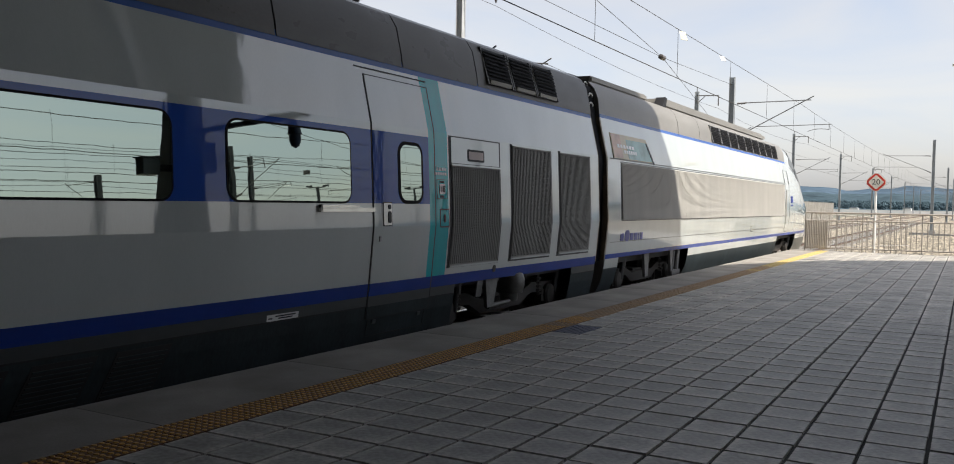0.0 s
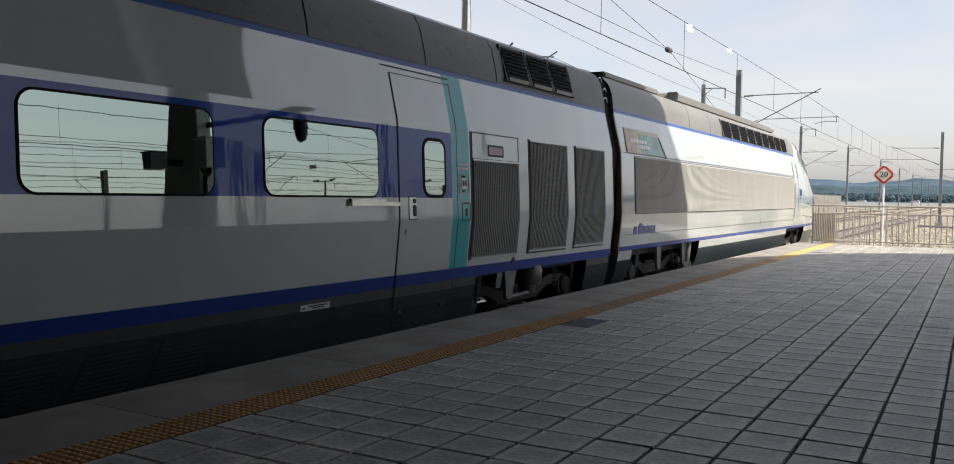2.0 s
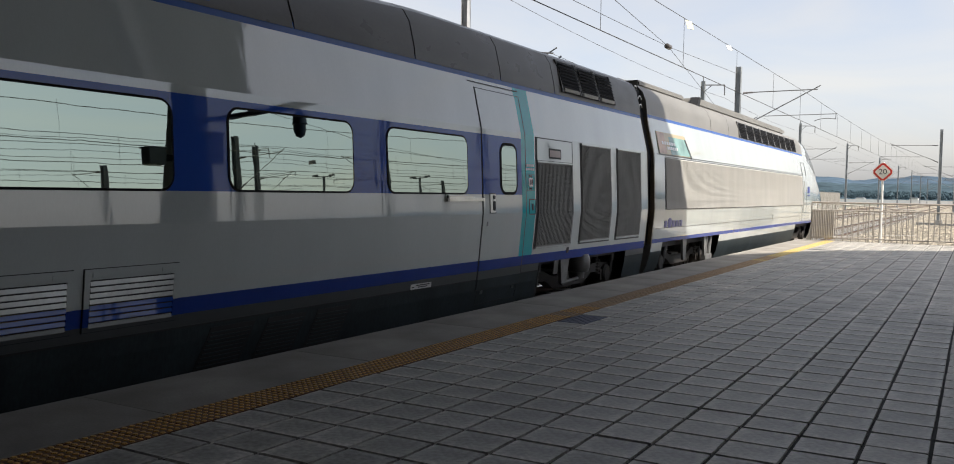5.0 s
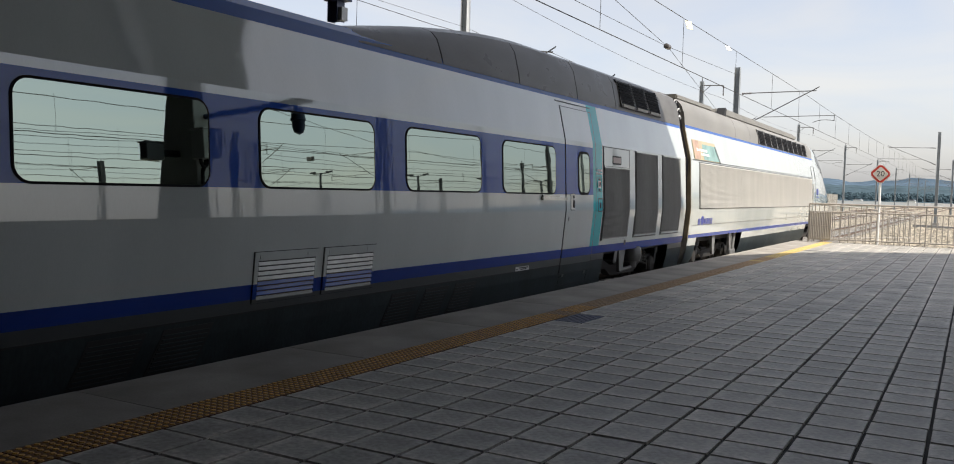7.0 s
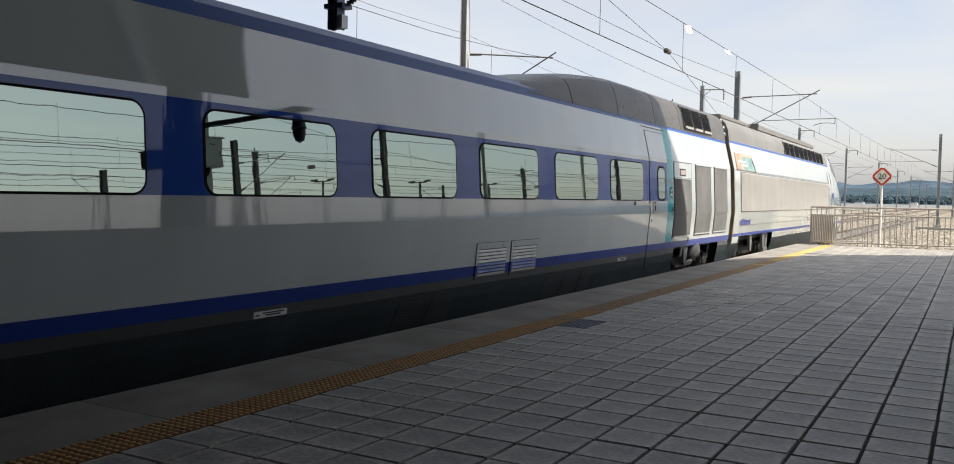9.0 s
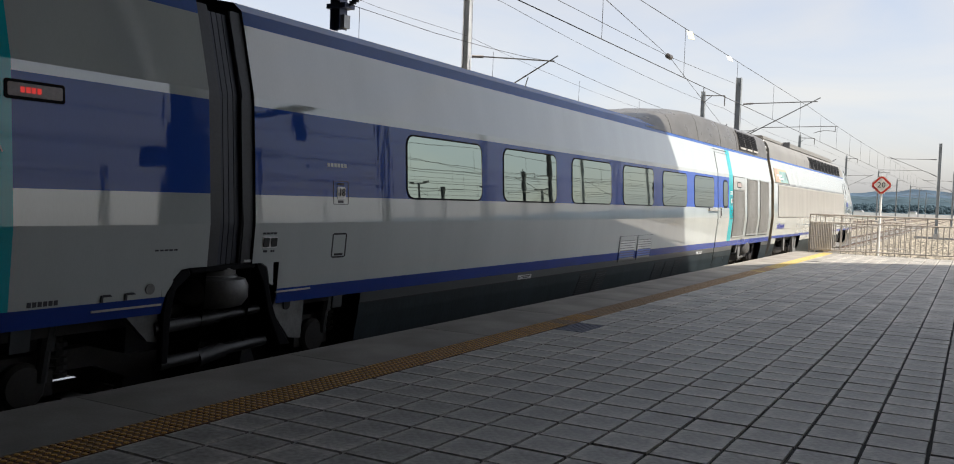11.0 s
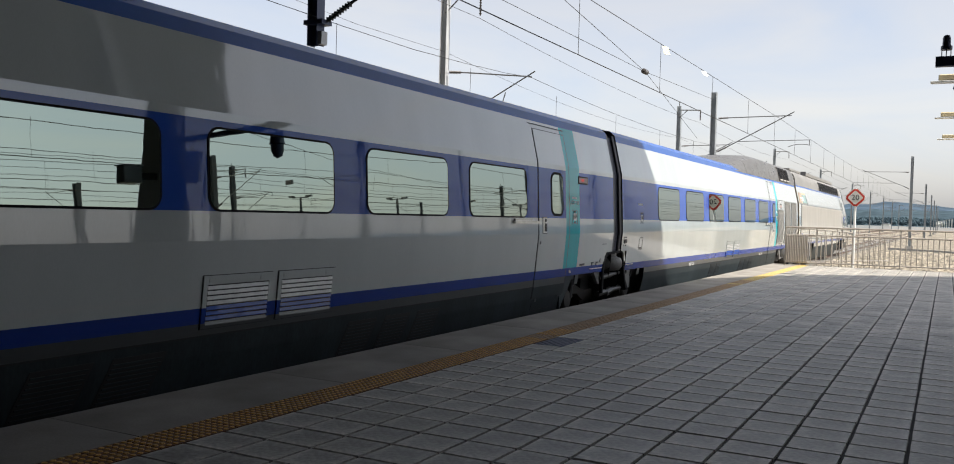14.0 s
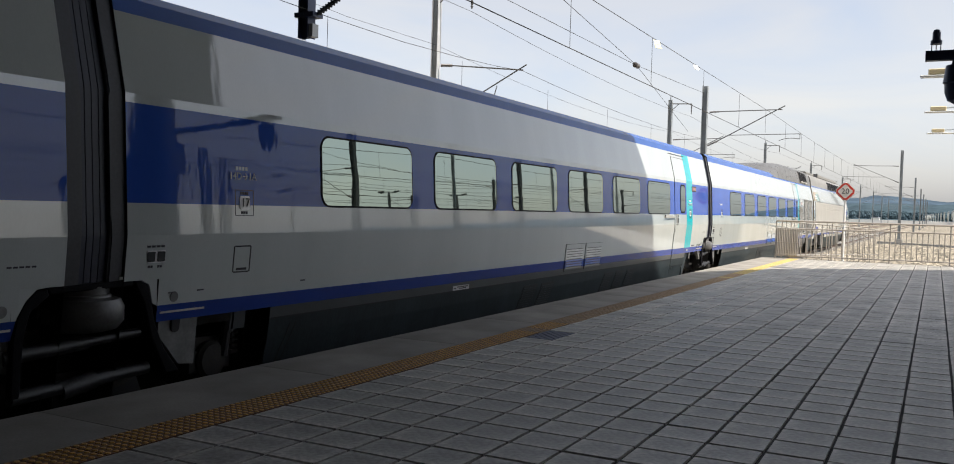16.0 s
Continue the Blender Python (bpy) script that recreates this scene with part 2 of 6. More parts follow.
M_CABINET = mat("cabinet_grey", (0.70, 0.71, 0.69), rough=0.45, grain=0.05)
M_LAMP = mat("lamp_cream_housing", (0.62, 0.52, 0.32), rough=0.5)
M_COLUMN = mat("painted_column_grey", (0.60, 0.60, 0.58), rough=0.5, grain=0.05, stain=0.12, stain_scale=1.0)
M_MONITOR = mat("monitor_dark_grey", (0.24, 0.25, 0.255), rough=0.45, grain=0.05)
M_NAVY = mat("navy_painted_housing", (0.052, 0.068, 0.135), rough=0.4, grain=0.05)
M_DROP = mat("navy_drop_post_paint", (0.055, 0.07, 0.135), rough=0.45, grain=0.06, stain=0.12, stain_scale=3)
M_BLOCKWALL = mat("light_block_panel", (0.115, 0.105, 0.090), rough=0.6, grain=0.05, stain=0.1, stain_scale=0.3)
M_ROOFSOFFIT = mat("station_roof_soffit", (0.040, 0.050, 0.058), rough=0.8, grain=0.05, stain=0.1, stain_scale=0.3)
# distant haze is put into these base colours, bluest on the far ridge
M_HILLHAZE = mat("far_hill_hazed", (0.068, 0.098, 0.132), rough=1.0, grain=0.25, grain_scale=0.02, stain=0.2, stain_scale=0.004, spec=0.0)
M_HILLHAZE2 = mat("near_hill_hazed", (0.052, 0.076, 0.092), rough=1.0, grain=0.3, grain_scale=0.05, stain=0.2, stain_scale=0.01, spec=0.0)
M_LEAFHAZE = mat("far_leaf_hazed", (0.072, 0.108, 0.128), rough=1.0, per_piece=0.25, spec=0.0)
M_BARRIER = mat("pale_barrier_panel", (0.31, 0.295, 0.265), rough=0.8, grain=0.08, stain=0.15, per_piece=0.06)
M_FARWHITE = mat("far_white_building", (0.72, 0.72, 0.70), rough=0.8, grain=0.05)
M_FARROOF = mat("far_roof", (0.25, 0.27, 0.30), rough=0.8)



def wear_margins(m, px, py, y0, gain):
    """Paler worn margins and darker trodden middles on paving tiles laid on a px by py grid."""
    n, l = m.node_tree.nodes, m.node_tree.links
    b = n["Principled BSDF"]
    geo = n.new("ShaderNodeNewGeometry")
    xyz = n.new("ShaderNodeSeparateXYZ")
    l.new(geo.outputs["Position"], xyz.inputs[0])

    def op(kind, a, c=None):
        k = n.new("ShaderNodeMath")
        k.operation = kind
        for q, v in zip(k.inputs, (a, c)):
            if v is not None:
                if isinstance(v, (int, float)):
                    q.default_value = v
                else:
                    l.new(v, q)
        return k.outputs[0]
    edge = []
    for out, pitch, start in ((xyz.outputs[0], px, 0.0), (xyz.outputs[1], py, y0)):
        edge.append(op("PINGPONG", op("DIVIDE", op("SUBTRACT", out, start), pitch), 0.5))
    t = n.new("ShaderNodeTexNoise")
    t.inputs["Scale"].default_value = 9.0
    t.inputs["Detail"].default_value = 4
    l.new(geo.outputs["Position"], t.inputs["Vector"])
    e = op("ADD", op("MINIMUM", *edge), op("MULTIPLY", op("SUBTRACT", t.outputs["Fac"], 0.5), 0.35))
    r = n.new("ShaderNodeMapRange")
    r.interpolation_type = "SMOOTHSTEP"
    r.inputs[1].default_value, r.inputs[2].default_value = 0.02, 0.26
    r.inputs[3].default_value, r.inputs[4].default_value = 1 + gain, 1 - gain
    l.new(e, r.inputs[0])
    x = n.new("ShaderNodeMix")
    x.data_type, x.blend_type = "RGBA", "MULTIPLY"
    x.inputs[0].default_value = 1.0
    l.new(b.inputs["Base Color"].links[0].from_socket, x.inputs[6])
    l.new(r.outputs[0], x.inputs[7])
    l.new(x.outputs[2], b.inputs["Base Color"])


wear_margins(M_TILE, TX, TY, TY0, 0.20)

# ---------------------------------------------------------------- mesh helpers
ORIGIN = {}


def link(name, bm, material, origin=(0, 0, 0), smooth=None):
    me = bpy.data.meshes.new(name)
    if any(origin):
        bmesh.ops.translate(bm, verts=bm.verts, vec=-Vector(origin))
    if smooth is not None:
        for f in bm.faces:
            f.smooth = True
        for e in bm.edges:
            if len(e.link_faces) == 2 and e.calc_face_angle(0) > radians(smooth):
                e.smooth = False
    bm.to_mesh(me)
    bm.free()
    for m in material if isinstance(material, (list, tuple)) else [material]:
        me.materials.append(m)
    return new(name, me)


def part(name, bm, material, parent, label="", smooth=None, at=None):
    """One mesh under a thing or a part; the bmesh is in the world's metres. at: the part's own origin."""
    base = Vector(ORIGIN.get(parent.name, (0, 0, 0)))
    own = Vector(at) if at else base
    ob = link(name, bm, material, own, smooth)
    ob.parent = parent
    ob.location = own - base
    ORIGIN[ob.name] = own
    if label:
        tagged(ob, label)
    return ob


def thing(name, origin, label, category, group="", kind=""):
    ob = new(name)
    ob.location = origin
    ORIGIN[ob.name] = Vector(origin)
    return tagged(ob, label, category, group, kind)


def box(bm, x0, x1, y0, y1, z0, z1, mi=0):
    v = [bm.verts.new((x, y, z)) for z in (z0, z1) for y in (y0, y1) for x in (x0, x1)]
    for q in ((0, 2, 3, 1), (4, 5, 7, 6), (0, 1, 5, 4), (2, 6, 7, 3), (0, 4, 6, 2), (1, 3, 7, 5)):
        bm.faces.new([v[k] for k in q]).material_index = mi
    return v


def bbox(x0, x1, y0, y1, z0, z1, bev=0.006):
    bm = bmesh.new()
    box(bm, x0, x1, y0, y1, z0, z1)
    bmesh.ops.bevel(bm, geom=bm.edges[:], offset=bev, segments=1, affect="EDGES")
    return bm


def tube(bm, p0, p1, r, n=8, r1=None, mi=0):
    p0, p1 = Vector(p0), Vector(p1)
    d = (p1 - p0).normalized()
    a = d.orthogonal().normalized()
    b = d.cross(a)
    rings = []
    for p, q in ((p0, r), (p1, r if r1 is None else r1)):
        rings.append([bm.verts.new(p + (a * math.cos(2 * math.pi * k / n) + b * math.sin(2 * math.pi * k / n)) * q) for k in range(n)])
    for k in range(n):
        bm.faces.new((rings[0][k], rings[0][(k + 1) % n], rings[1][(k + 1) % n], rings[1][k])).material_index = mi
    bm.faces.new(rings[0][::-1]).material_index = mi
    bm.faces.new(rings[1]).material_index = mi


def turned(bm, c, axis, prof, n=20, mi=0):
    """A turned body about an axis through c; prof: (along, radius) pairs."""
    axis = Vector(axis).normalized()
    a = axis.orthogonal().normalized()
    b = axis.cross(a)
    rings = []
    for s, r in prof:
        rings.append([bm.verts.new(Vector(c) + axis * s + (a * math.cos(2 * math.pi * k / n) + b * math.sin(2 * math.pi * k / n)) * max(r, 1e-4)) for k in range(n)])
    for i in range(len(rings) - 1):
        for k in range(n):
            bm.faces.new((rings[i][k], rings[i][(k + 1) % n], rings[i + 1][(k + 1) % n], rings[i + 1][k])).material_index = mi
    bm.faces.new(rings[0][::-1]).material_index = mi
    bm.faces.new(rings[-1]).material_index = mi


def prism(bm, pts, axis, a0, a1, mi=0):
    """A polygon, given in the two other axes, drawn out along an axis from a0 to a1."""
    def at(p, a):
        q = list(p)
        q.insert("xyz".index(axis), a)
        return q
    lo = [bm.verts.new(at(p, a0)) for p in pts]
    hi = [bm.verts.new(at(p, a1)) for p in pts]
    n = len(pts)
    fs = [bm.faces.new(lo), bm.faces.new(hi[::-1])]
    for k in range(n):
        fs.append(bm.faces.new((lo[k], hi[k], hi[(k + 1) % n], lo[(k + 1) % n])))
    for f in fs:
        f.material_index = mi
    bmesh.ops.recalc_face_normals(bm, faces=fs)


def wire(name, pts, r, parent, material=None, label=""):
    bm = bmesh.new()
    for p, q in zip(pts, pts[1:]):
        tube(bm, p, q, r, 6)
    return part(name, bm, material or M_WIRE, parent, label, smooth=40)


def sag(p, q, drop, n=10):
    p, q = Vector(p), Vector(q)
    return [p.lerp(q, k / n) - Vector((0, 0, drop * 4 * (k / n) * (1 - k / n))) for k in range(n + 1)]


def text_mesh(body, size, name="number"):
    cu = bpy.data.curves.new(name, "FONT")
    cu.body, cu.size, cu.align_x, cu.align_y = body, size, "CENTER", "CENTER"
    cu.extrude = 0.002
    cu.resolution_u = 3
    ob = bpy.data.objects.new(name, cu)
    scene.collection.objects.link(ob)
    me = bpy.data.meshes.new_from_object(ob.evaluated_get(bpy.context.evaluated_depsgraph_get()))
    bpy.data.objects.remove(ob)
    return me


def text_part(body, size, centre, turn, material, parent, name="number"):
    me = text_mesh(body, size, name)
    me.transform(Matrix.Translation(centre) @ turn.to_4x4())
    bm = bmesh.new()
    bm.from_mesh(me)
    return part(name, bm, material, parent)

# ---------------------------------------------------------------- ground, tracks and platform
def structure(name, bm, material, label, category, smooth=None, kind="structure"):
    return tagged(link(name, bm, material, smooth=smooth), label, category, kind=kind)


bm = bmesh.new()
for x0, x1, y0, y1 in ((-4500, -24, -1500, 4700), (40, 4500, -1500, 4700), (-24, 40, 420, 4700), (-24, 40, -1500, -150)):
    bm.faces.new([bm.verts.new(p) for p in ((x0, y0, -0.72), (x1, y0, -0.72), (x1, y1, -0.72), (x0, y1, -0.72))])
structure("ground", bm, M_EARTH, "flat dry fields beyond the railway yard", "ground")
bm = bmesh.new()
bm.faces.new([bm.verts.new(p) for p in ((-24, -150, -0.71), (40, -150, -0.71), (40, 420, -0.71), (-24, 420, -0.71))])
structure("ballast_bed", bm, M_BALLAST, "pale stone ballast bed of the railway tracks", "ballast")

TRACKS = (XC, XC - 5.2, XC - 10.2, 14.2, 19.6, 26.9, 32.5)


def railway_track(xc, y0, y1, step):
    """Two rails on concrete sleepers, with a low ballast shoulder."""
    t = thing("railway_track", (xc, y0, -0.71), "steel rails on concrete sleepers in pale ballast", "railway track", kind="structure")
    for s in (-1, 1):
        bm = bmesh.new()
        x = xc + s * 0.7525
        prism(bm, [(x - 0.075, -0.66), (x + 0.075, -0.66), (x + 0.03, -0.63), (x + 0.012, -0.54), (x + 0.036, -0.53), (x + 0.036, -0.503), (x - 0.036, -0.503), (x - 0.036, -0.53), (x - 0.012, -0.54), (x - 0.03, -0.63)], "y", y0, y1)
        part("rail", bm, M_RAIL, t)
        bm = bmesh.new()
        box(bm, x - 0.034, x + 0.034, y0, y1, -0.503, -0.5)
        part("running_face", bm, M_RAILTOP, t, "bright worn running face")
    bm = bmesh.new()
    prism(bm, [(xc - 1.9, -0.712), (xc - 1.35, -0.64), (xc + 1.35, -0.64), (xc + 1.9, -0.712)], "y", y0, y1)
    part("ballast_shoulder", bm, M_BALLAST, t)
    bm = bmesh.new()
    y = y0
    while y < min(y1, 150):
        box(bm, xc - 1.25, xc + 1.25, y, y + 0.24, -0.70, -0.615)
        y += step
    tagged(part("sleepers", bm, M_SLEEPER, t), kind="stuff")
    return t


for k, x in enumerate(TRACKS):
    railway_track(x, -60, 400, 0.62)

# low concrete trough for cables, laid across beside the track
trough = thing("cable_trough", (-3.9, 77.5, -0.71), "low weathered concrete cable trough across the ballast", "cable trough", kind="structure")
for k in range(12):
    bm = bmesh.new()
    a, b = Vector((-3.9 + k * 0.95, 77.5 - k * 0.86, 0)), Vector((-3.9 + (k + 0.985) * 0.95, 77.5 - (k + 0.985) * 0.86, 0))
    tube(bm, a + Vector((0, 0, -0.60)), b + Vector((0, 0, -0.60)), 0.15, 4)
    part("trough_cover", bm, M_CONCRETE, trough)

# platform body
PX1, PY0, PY1 = 7.0, -45.0, 29.6
bm = bmesh.new()
box(bm, XE + 0.05, PX1, PY0, PY1 + 0.2, -0.75, -0.06)
platform = structure("platform", bm, M_CONCRETE, "low concrete station platform with tiled surface", "platform")
ORIGIN[platform.name] = (0, 0, 0)
bm = bmesh.new()
box(bm, X_STRIP0 - 0.02, PX1 - 0.02, PY0 + 0.02, PY1 + 0.18, -0.06, -0.012)
part("joint_bed", bm, M_JOINT, platform, "dark mortar between the tiles")

# ---------------------------------------------------------------- station roof, out of the picture, which shades the platform
bm = bmesh.new()
EDGE = [(-26, 15.5), (1.5, 15.2), (5.4, 17.15), (5.77, 18.0), (6.43, 19.85), (7.42, 22.15), (8.66, 23.85), (10.27, 25.15), (11.14, 25.95), (15.3, 30.5), (15.3, -70), (-26, -70)]
prism(bm, EDGE, "z", ROOF_Z, ROOF_Z + 0.6)
structure("station_roof", bm, M_ROOFSOFFIT, "high grey station roof over the platform", "roof")
# three walls out of view, added to keep light off platform and train
bm = bmesh.new()
box(bm, 8.5, 9.0, -70, 11.5, -0.7, ROOF_Z)
structure("station_wall_east", bm, M_BLOCKWALL, "unseen dark wall added beside the platform to cut light", "wall")
bm = bmesh.new()
box(bm, -26, 8.5, -70.5, -70, -0.7, ROOF_Z)
structure("station_wall_south", bm, M_BLOCKWALL, "unseen dark wall added behind the platform to cut light", "wall")
bm = bmesh.new()
box(bm, -26.5, -26, -70.5, 14, -0.7, ROOF_Z)
structure("station_wall_west", bm, M_BLOCKWALL, "unseen dark wall added beyond the far tracks to cut light", "wall")
for x, y in ((3.15, -22.0), (3.15, -5.0)):
    c = thing("roof_column", (x, y, 0), "tapered grey steel column under the station roof", "column", "roof columns")
    bm = bmesh.new()
    prism(bm, [(x - 0.55, 0.0), (x + 0.55, 0.0), (x + 0.36, ROOF_Z), (x - 0.36, ROOF_Z)], "y", y - 0.4, y + 0.4)
    part("shaft", bm, M_CONCRETE, c)

# ---------------------------------------------------------------- the train
SIDE = [(-0.16, -0.35), (-0.095, 0.02), (-0.070, 0.13), (-0.052, 0.26), (-0.032, 0.43), (-0.022, 0.53), (-0.005, 0.74), (0.0245, 1.08), (0.014, 1.32), (-0.0235, 2.06), (-0.027, 2.13),
        (-0.168, 2.74), (-0.198, 2.86), (-0.295, 2.94), (-0.6, 3.0), (-1.0, 3.03), (-1.45, 3.04)]


# heights of the skirt's groove and of the dark blue line, car by car
ZB = [0.30, 0.405, 0.53]


def side_now():
    keep = [p for p in SIDE if p[1] not in (0.26, 0.43, 0.53)]
    return sorted(keep + [(px(z) - XS, z) for z in ZB], key=lambda p: (p[1], -p[0]))


def px(z):
    return XS + float(np.interp(z, [p[1] for p in SIDE], [p[0] for p in SIDE]))


def skin(bm, y0, y1, z0, z1, off=0.004, r=0.0, depth=0.02, mi=0, bands=(), slant=0.0, lean=0.0):
    """A plate that lies on the train's side. bands: (z, material index) from there up; slant: metres that its far end leans back at the top."""
    zs = {z0, z1} | {p[1] for p in SIDE if z0 < p[1] < z1} | {z for z, _ in bands if z0 < z < z1}
    if r:
        for k in range(7):
            d = r * (1 - math.cos(math.pi / 2 * k / 6))
            zs |= {z0 + d, z1 - d}
    zs = sorted(zs)

    def inset(z):
        e = min(z - z0, z1 - z)
        return r - math.sqrt(max(r * r - (r - e) ** 2, 0)) if r and e < r else 0.0
    rows = []
    for z in zs:
        i = inset(z)
        x = px(z) + off
        u = (z - z0) / (z1 - z0)
        s, g = slant * u, lean * u
        rows.append([bm.verts.new(q) for q in ((x - depth, y0 + i + g, z), (x, y0 + i + g, z), (x, y1 - i - s + g, z), (x - depth, y1 - i - s + g, z))])
    for a, b, za, zb in zip(rows, rows[1:], zs, zs[1:]):
        m = mi
        for zz, k in bands:
            if (za + zb) / 2 > zz:
                m = k
        for k in range(3):
            bm.faces.new((a[k], a[k + 1], b[k + 1], b[k])).material_index = m
    bm.faces.new((rows[0][0], rows[0][3], rows[0][2], rows[0][1])).material_index = mi
    bm.faces.new((rows[-1][0], rows[-1][1], rows[-1][2], rows[-1][3])).material_index = rows and (bands[-1][1] if bands else mi)


def plate(name, parent, material, y0, y1, z0, z1, off=0.004, r=0.0, depth=0.02, label="", bands=(), slant=0.0, lean=0.0):
    bm = bmesh.new()
    skin(bm, y0, y1, z0, z1, off, r, depth, 0, bands, slant, lean)
    return part(name, bm, material, parent, label)


def loft(bm, sections, matfn=lambda y, z: 0, skip=lambda y, z: False, caps=True):
    """Skins a row of sections (y, [(x, z), ...]) of equal length."""
    rings = [[bm.verts.new((x, y, z)) for x, z in pts] for y, pts in sections]
    for (ya, pa), (yb, pb), ra, rb in zip(sections, sections[1:], rings, rings[1:]):
        for k in range(len(ra) - 1):
            zm, ym = (pa[k][1] + pa[k + 1][1]) / 2, (ya + yb) / 2
            if not skip(ym, zm):
                bm.faces.new((ra[k], rb[k], rb[k + 1], ra[k + 1])).material_index = matfn(ym, zm)
    if caps:
        bm.faces.new(rings[0]).material_index = matfn(None, None)
        bm.faces.new(rings[-1][::-1]).material_index = matfn(None, None)


def both_sides(pts):
    return [(XS + d, z) for d, z in pts] + [(2 * XC - XS - d, z) for d, z in pts[-2::-1]]


BODY = [M_WHITE, M_BLUE, M_LINE, M_SHOULDER, M_TEAL, M_SILL, M_SKIRT, M_ROOFSHADE, M_SEAM, M_ROOFSUN]


def coach_body(car, y0, y1, teal=None, band=(), bogies=(), open_end=None):
    """The painted shell: bands of paint by height, a teal stripe by the door, skirts cut away at the bogies."""
    arch = [g for g in (y0, y1) if not open_end or g != open_end]
    ys = {y0, y1} | set(teal or ()) | {y0 + 0.33, y1 - 0.33}
    for a, b in list(band) + list(bogies):
        ys |= {a, b}
    ys = sorted(y for y in ys if y0 <= y <= y1)

    def m(y, z):
        if y is None:
            return 8
        if z < ZB[0]:
            return 6
        if teal and teal[0] < y < teal[1] and ZB[2] < z < 2.75:
            return 4
        if z < ZB[1]:
            return 5
        if z < ZB[2]:
            return 2
        if 1.32 < z < 2.06 and any(a < y < b for a, b in band):
            return 1
        if z < 2.74:
            return 0
        return 3 if z < 2.95 else 7

    def cut(y, z):
        return z < ZB[1] and any(a < y < b for a, b in bogies) or z < 0.74 and any(abs(y - g) < 0.33 for g in arch)
    bm = bmesh.new()
    loft(bm, [(y, both_sides(side_now())) for y in ys], m, cut)
    part("body_shell", bm, BODY, car)
    for a, b in zip([y0] + [q[1] for q in bogies], [q[0] for q in bogies] + [y1]):
        if b - a > 0.3:
            plate("skirt_groove", car, M_SEAM, a + 0.02, b - 0.02, ZB[0] - 0.007, ZB[0] + 0.007, 0.004)
    bm = bmesh.new()
    box(bm, XC - 1.22, XC + 1.22, y0 + 0.02, y1 - 0.02, 0.30, 0.42)
    for a, b in zip([y0] + [q[1] for q in bogies], [q[0] for q in bogies] + [y1]):
        if b - a > 0.1:
            box(bm, XC - 1.1, XC + 1.1, a + 0.01, b - 0.01, -0.30, 0.30)
    part("underframe", bm, M_BOGIE, car)


def train_window(car, y0, y1, z0=1.335, z1=1.99, r=0.11):
    w = plate("window", car, M_GASKET, y0 - 0.019, y1 + 0.019, z0 - 0.019, z1 + 0.019, 0.005, r + 0.019)
    plate("pane", w, M_GLASS, y0, y1, z0, z1, 0.008, r, 0.006, "mirror-like coated pane")


def seam(bm, y0, y1, z0, z1, w=0.016, sides="lrtb"):
    if "l" in sides:
        skin(bm, y0 - w / 2, y0 + w / 2, z0, z1, 0.0025)
    if "r" in sides:
        skin(bm, y1 - w / 2, y1 + w / 2, z0, z1, 0.0025)
    if "b" in sides:
        skin(bm, y0 + w / 2, y1 - w / 2, z0 - w / 2, z0 + w / 2, 0.0025)
    if "t" in sides:
        skin(bm, y0 + w / 2, y1 - w / 2, z1 - w / 2, z1 + w / 2, 0.0025)


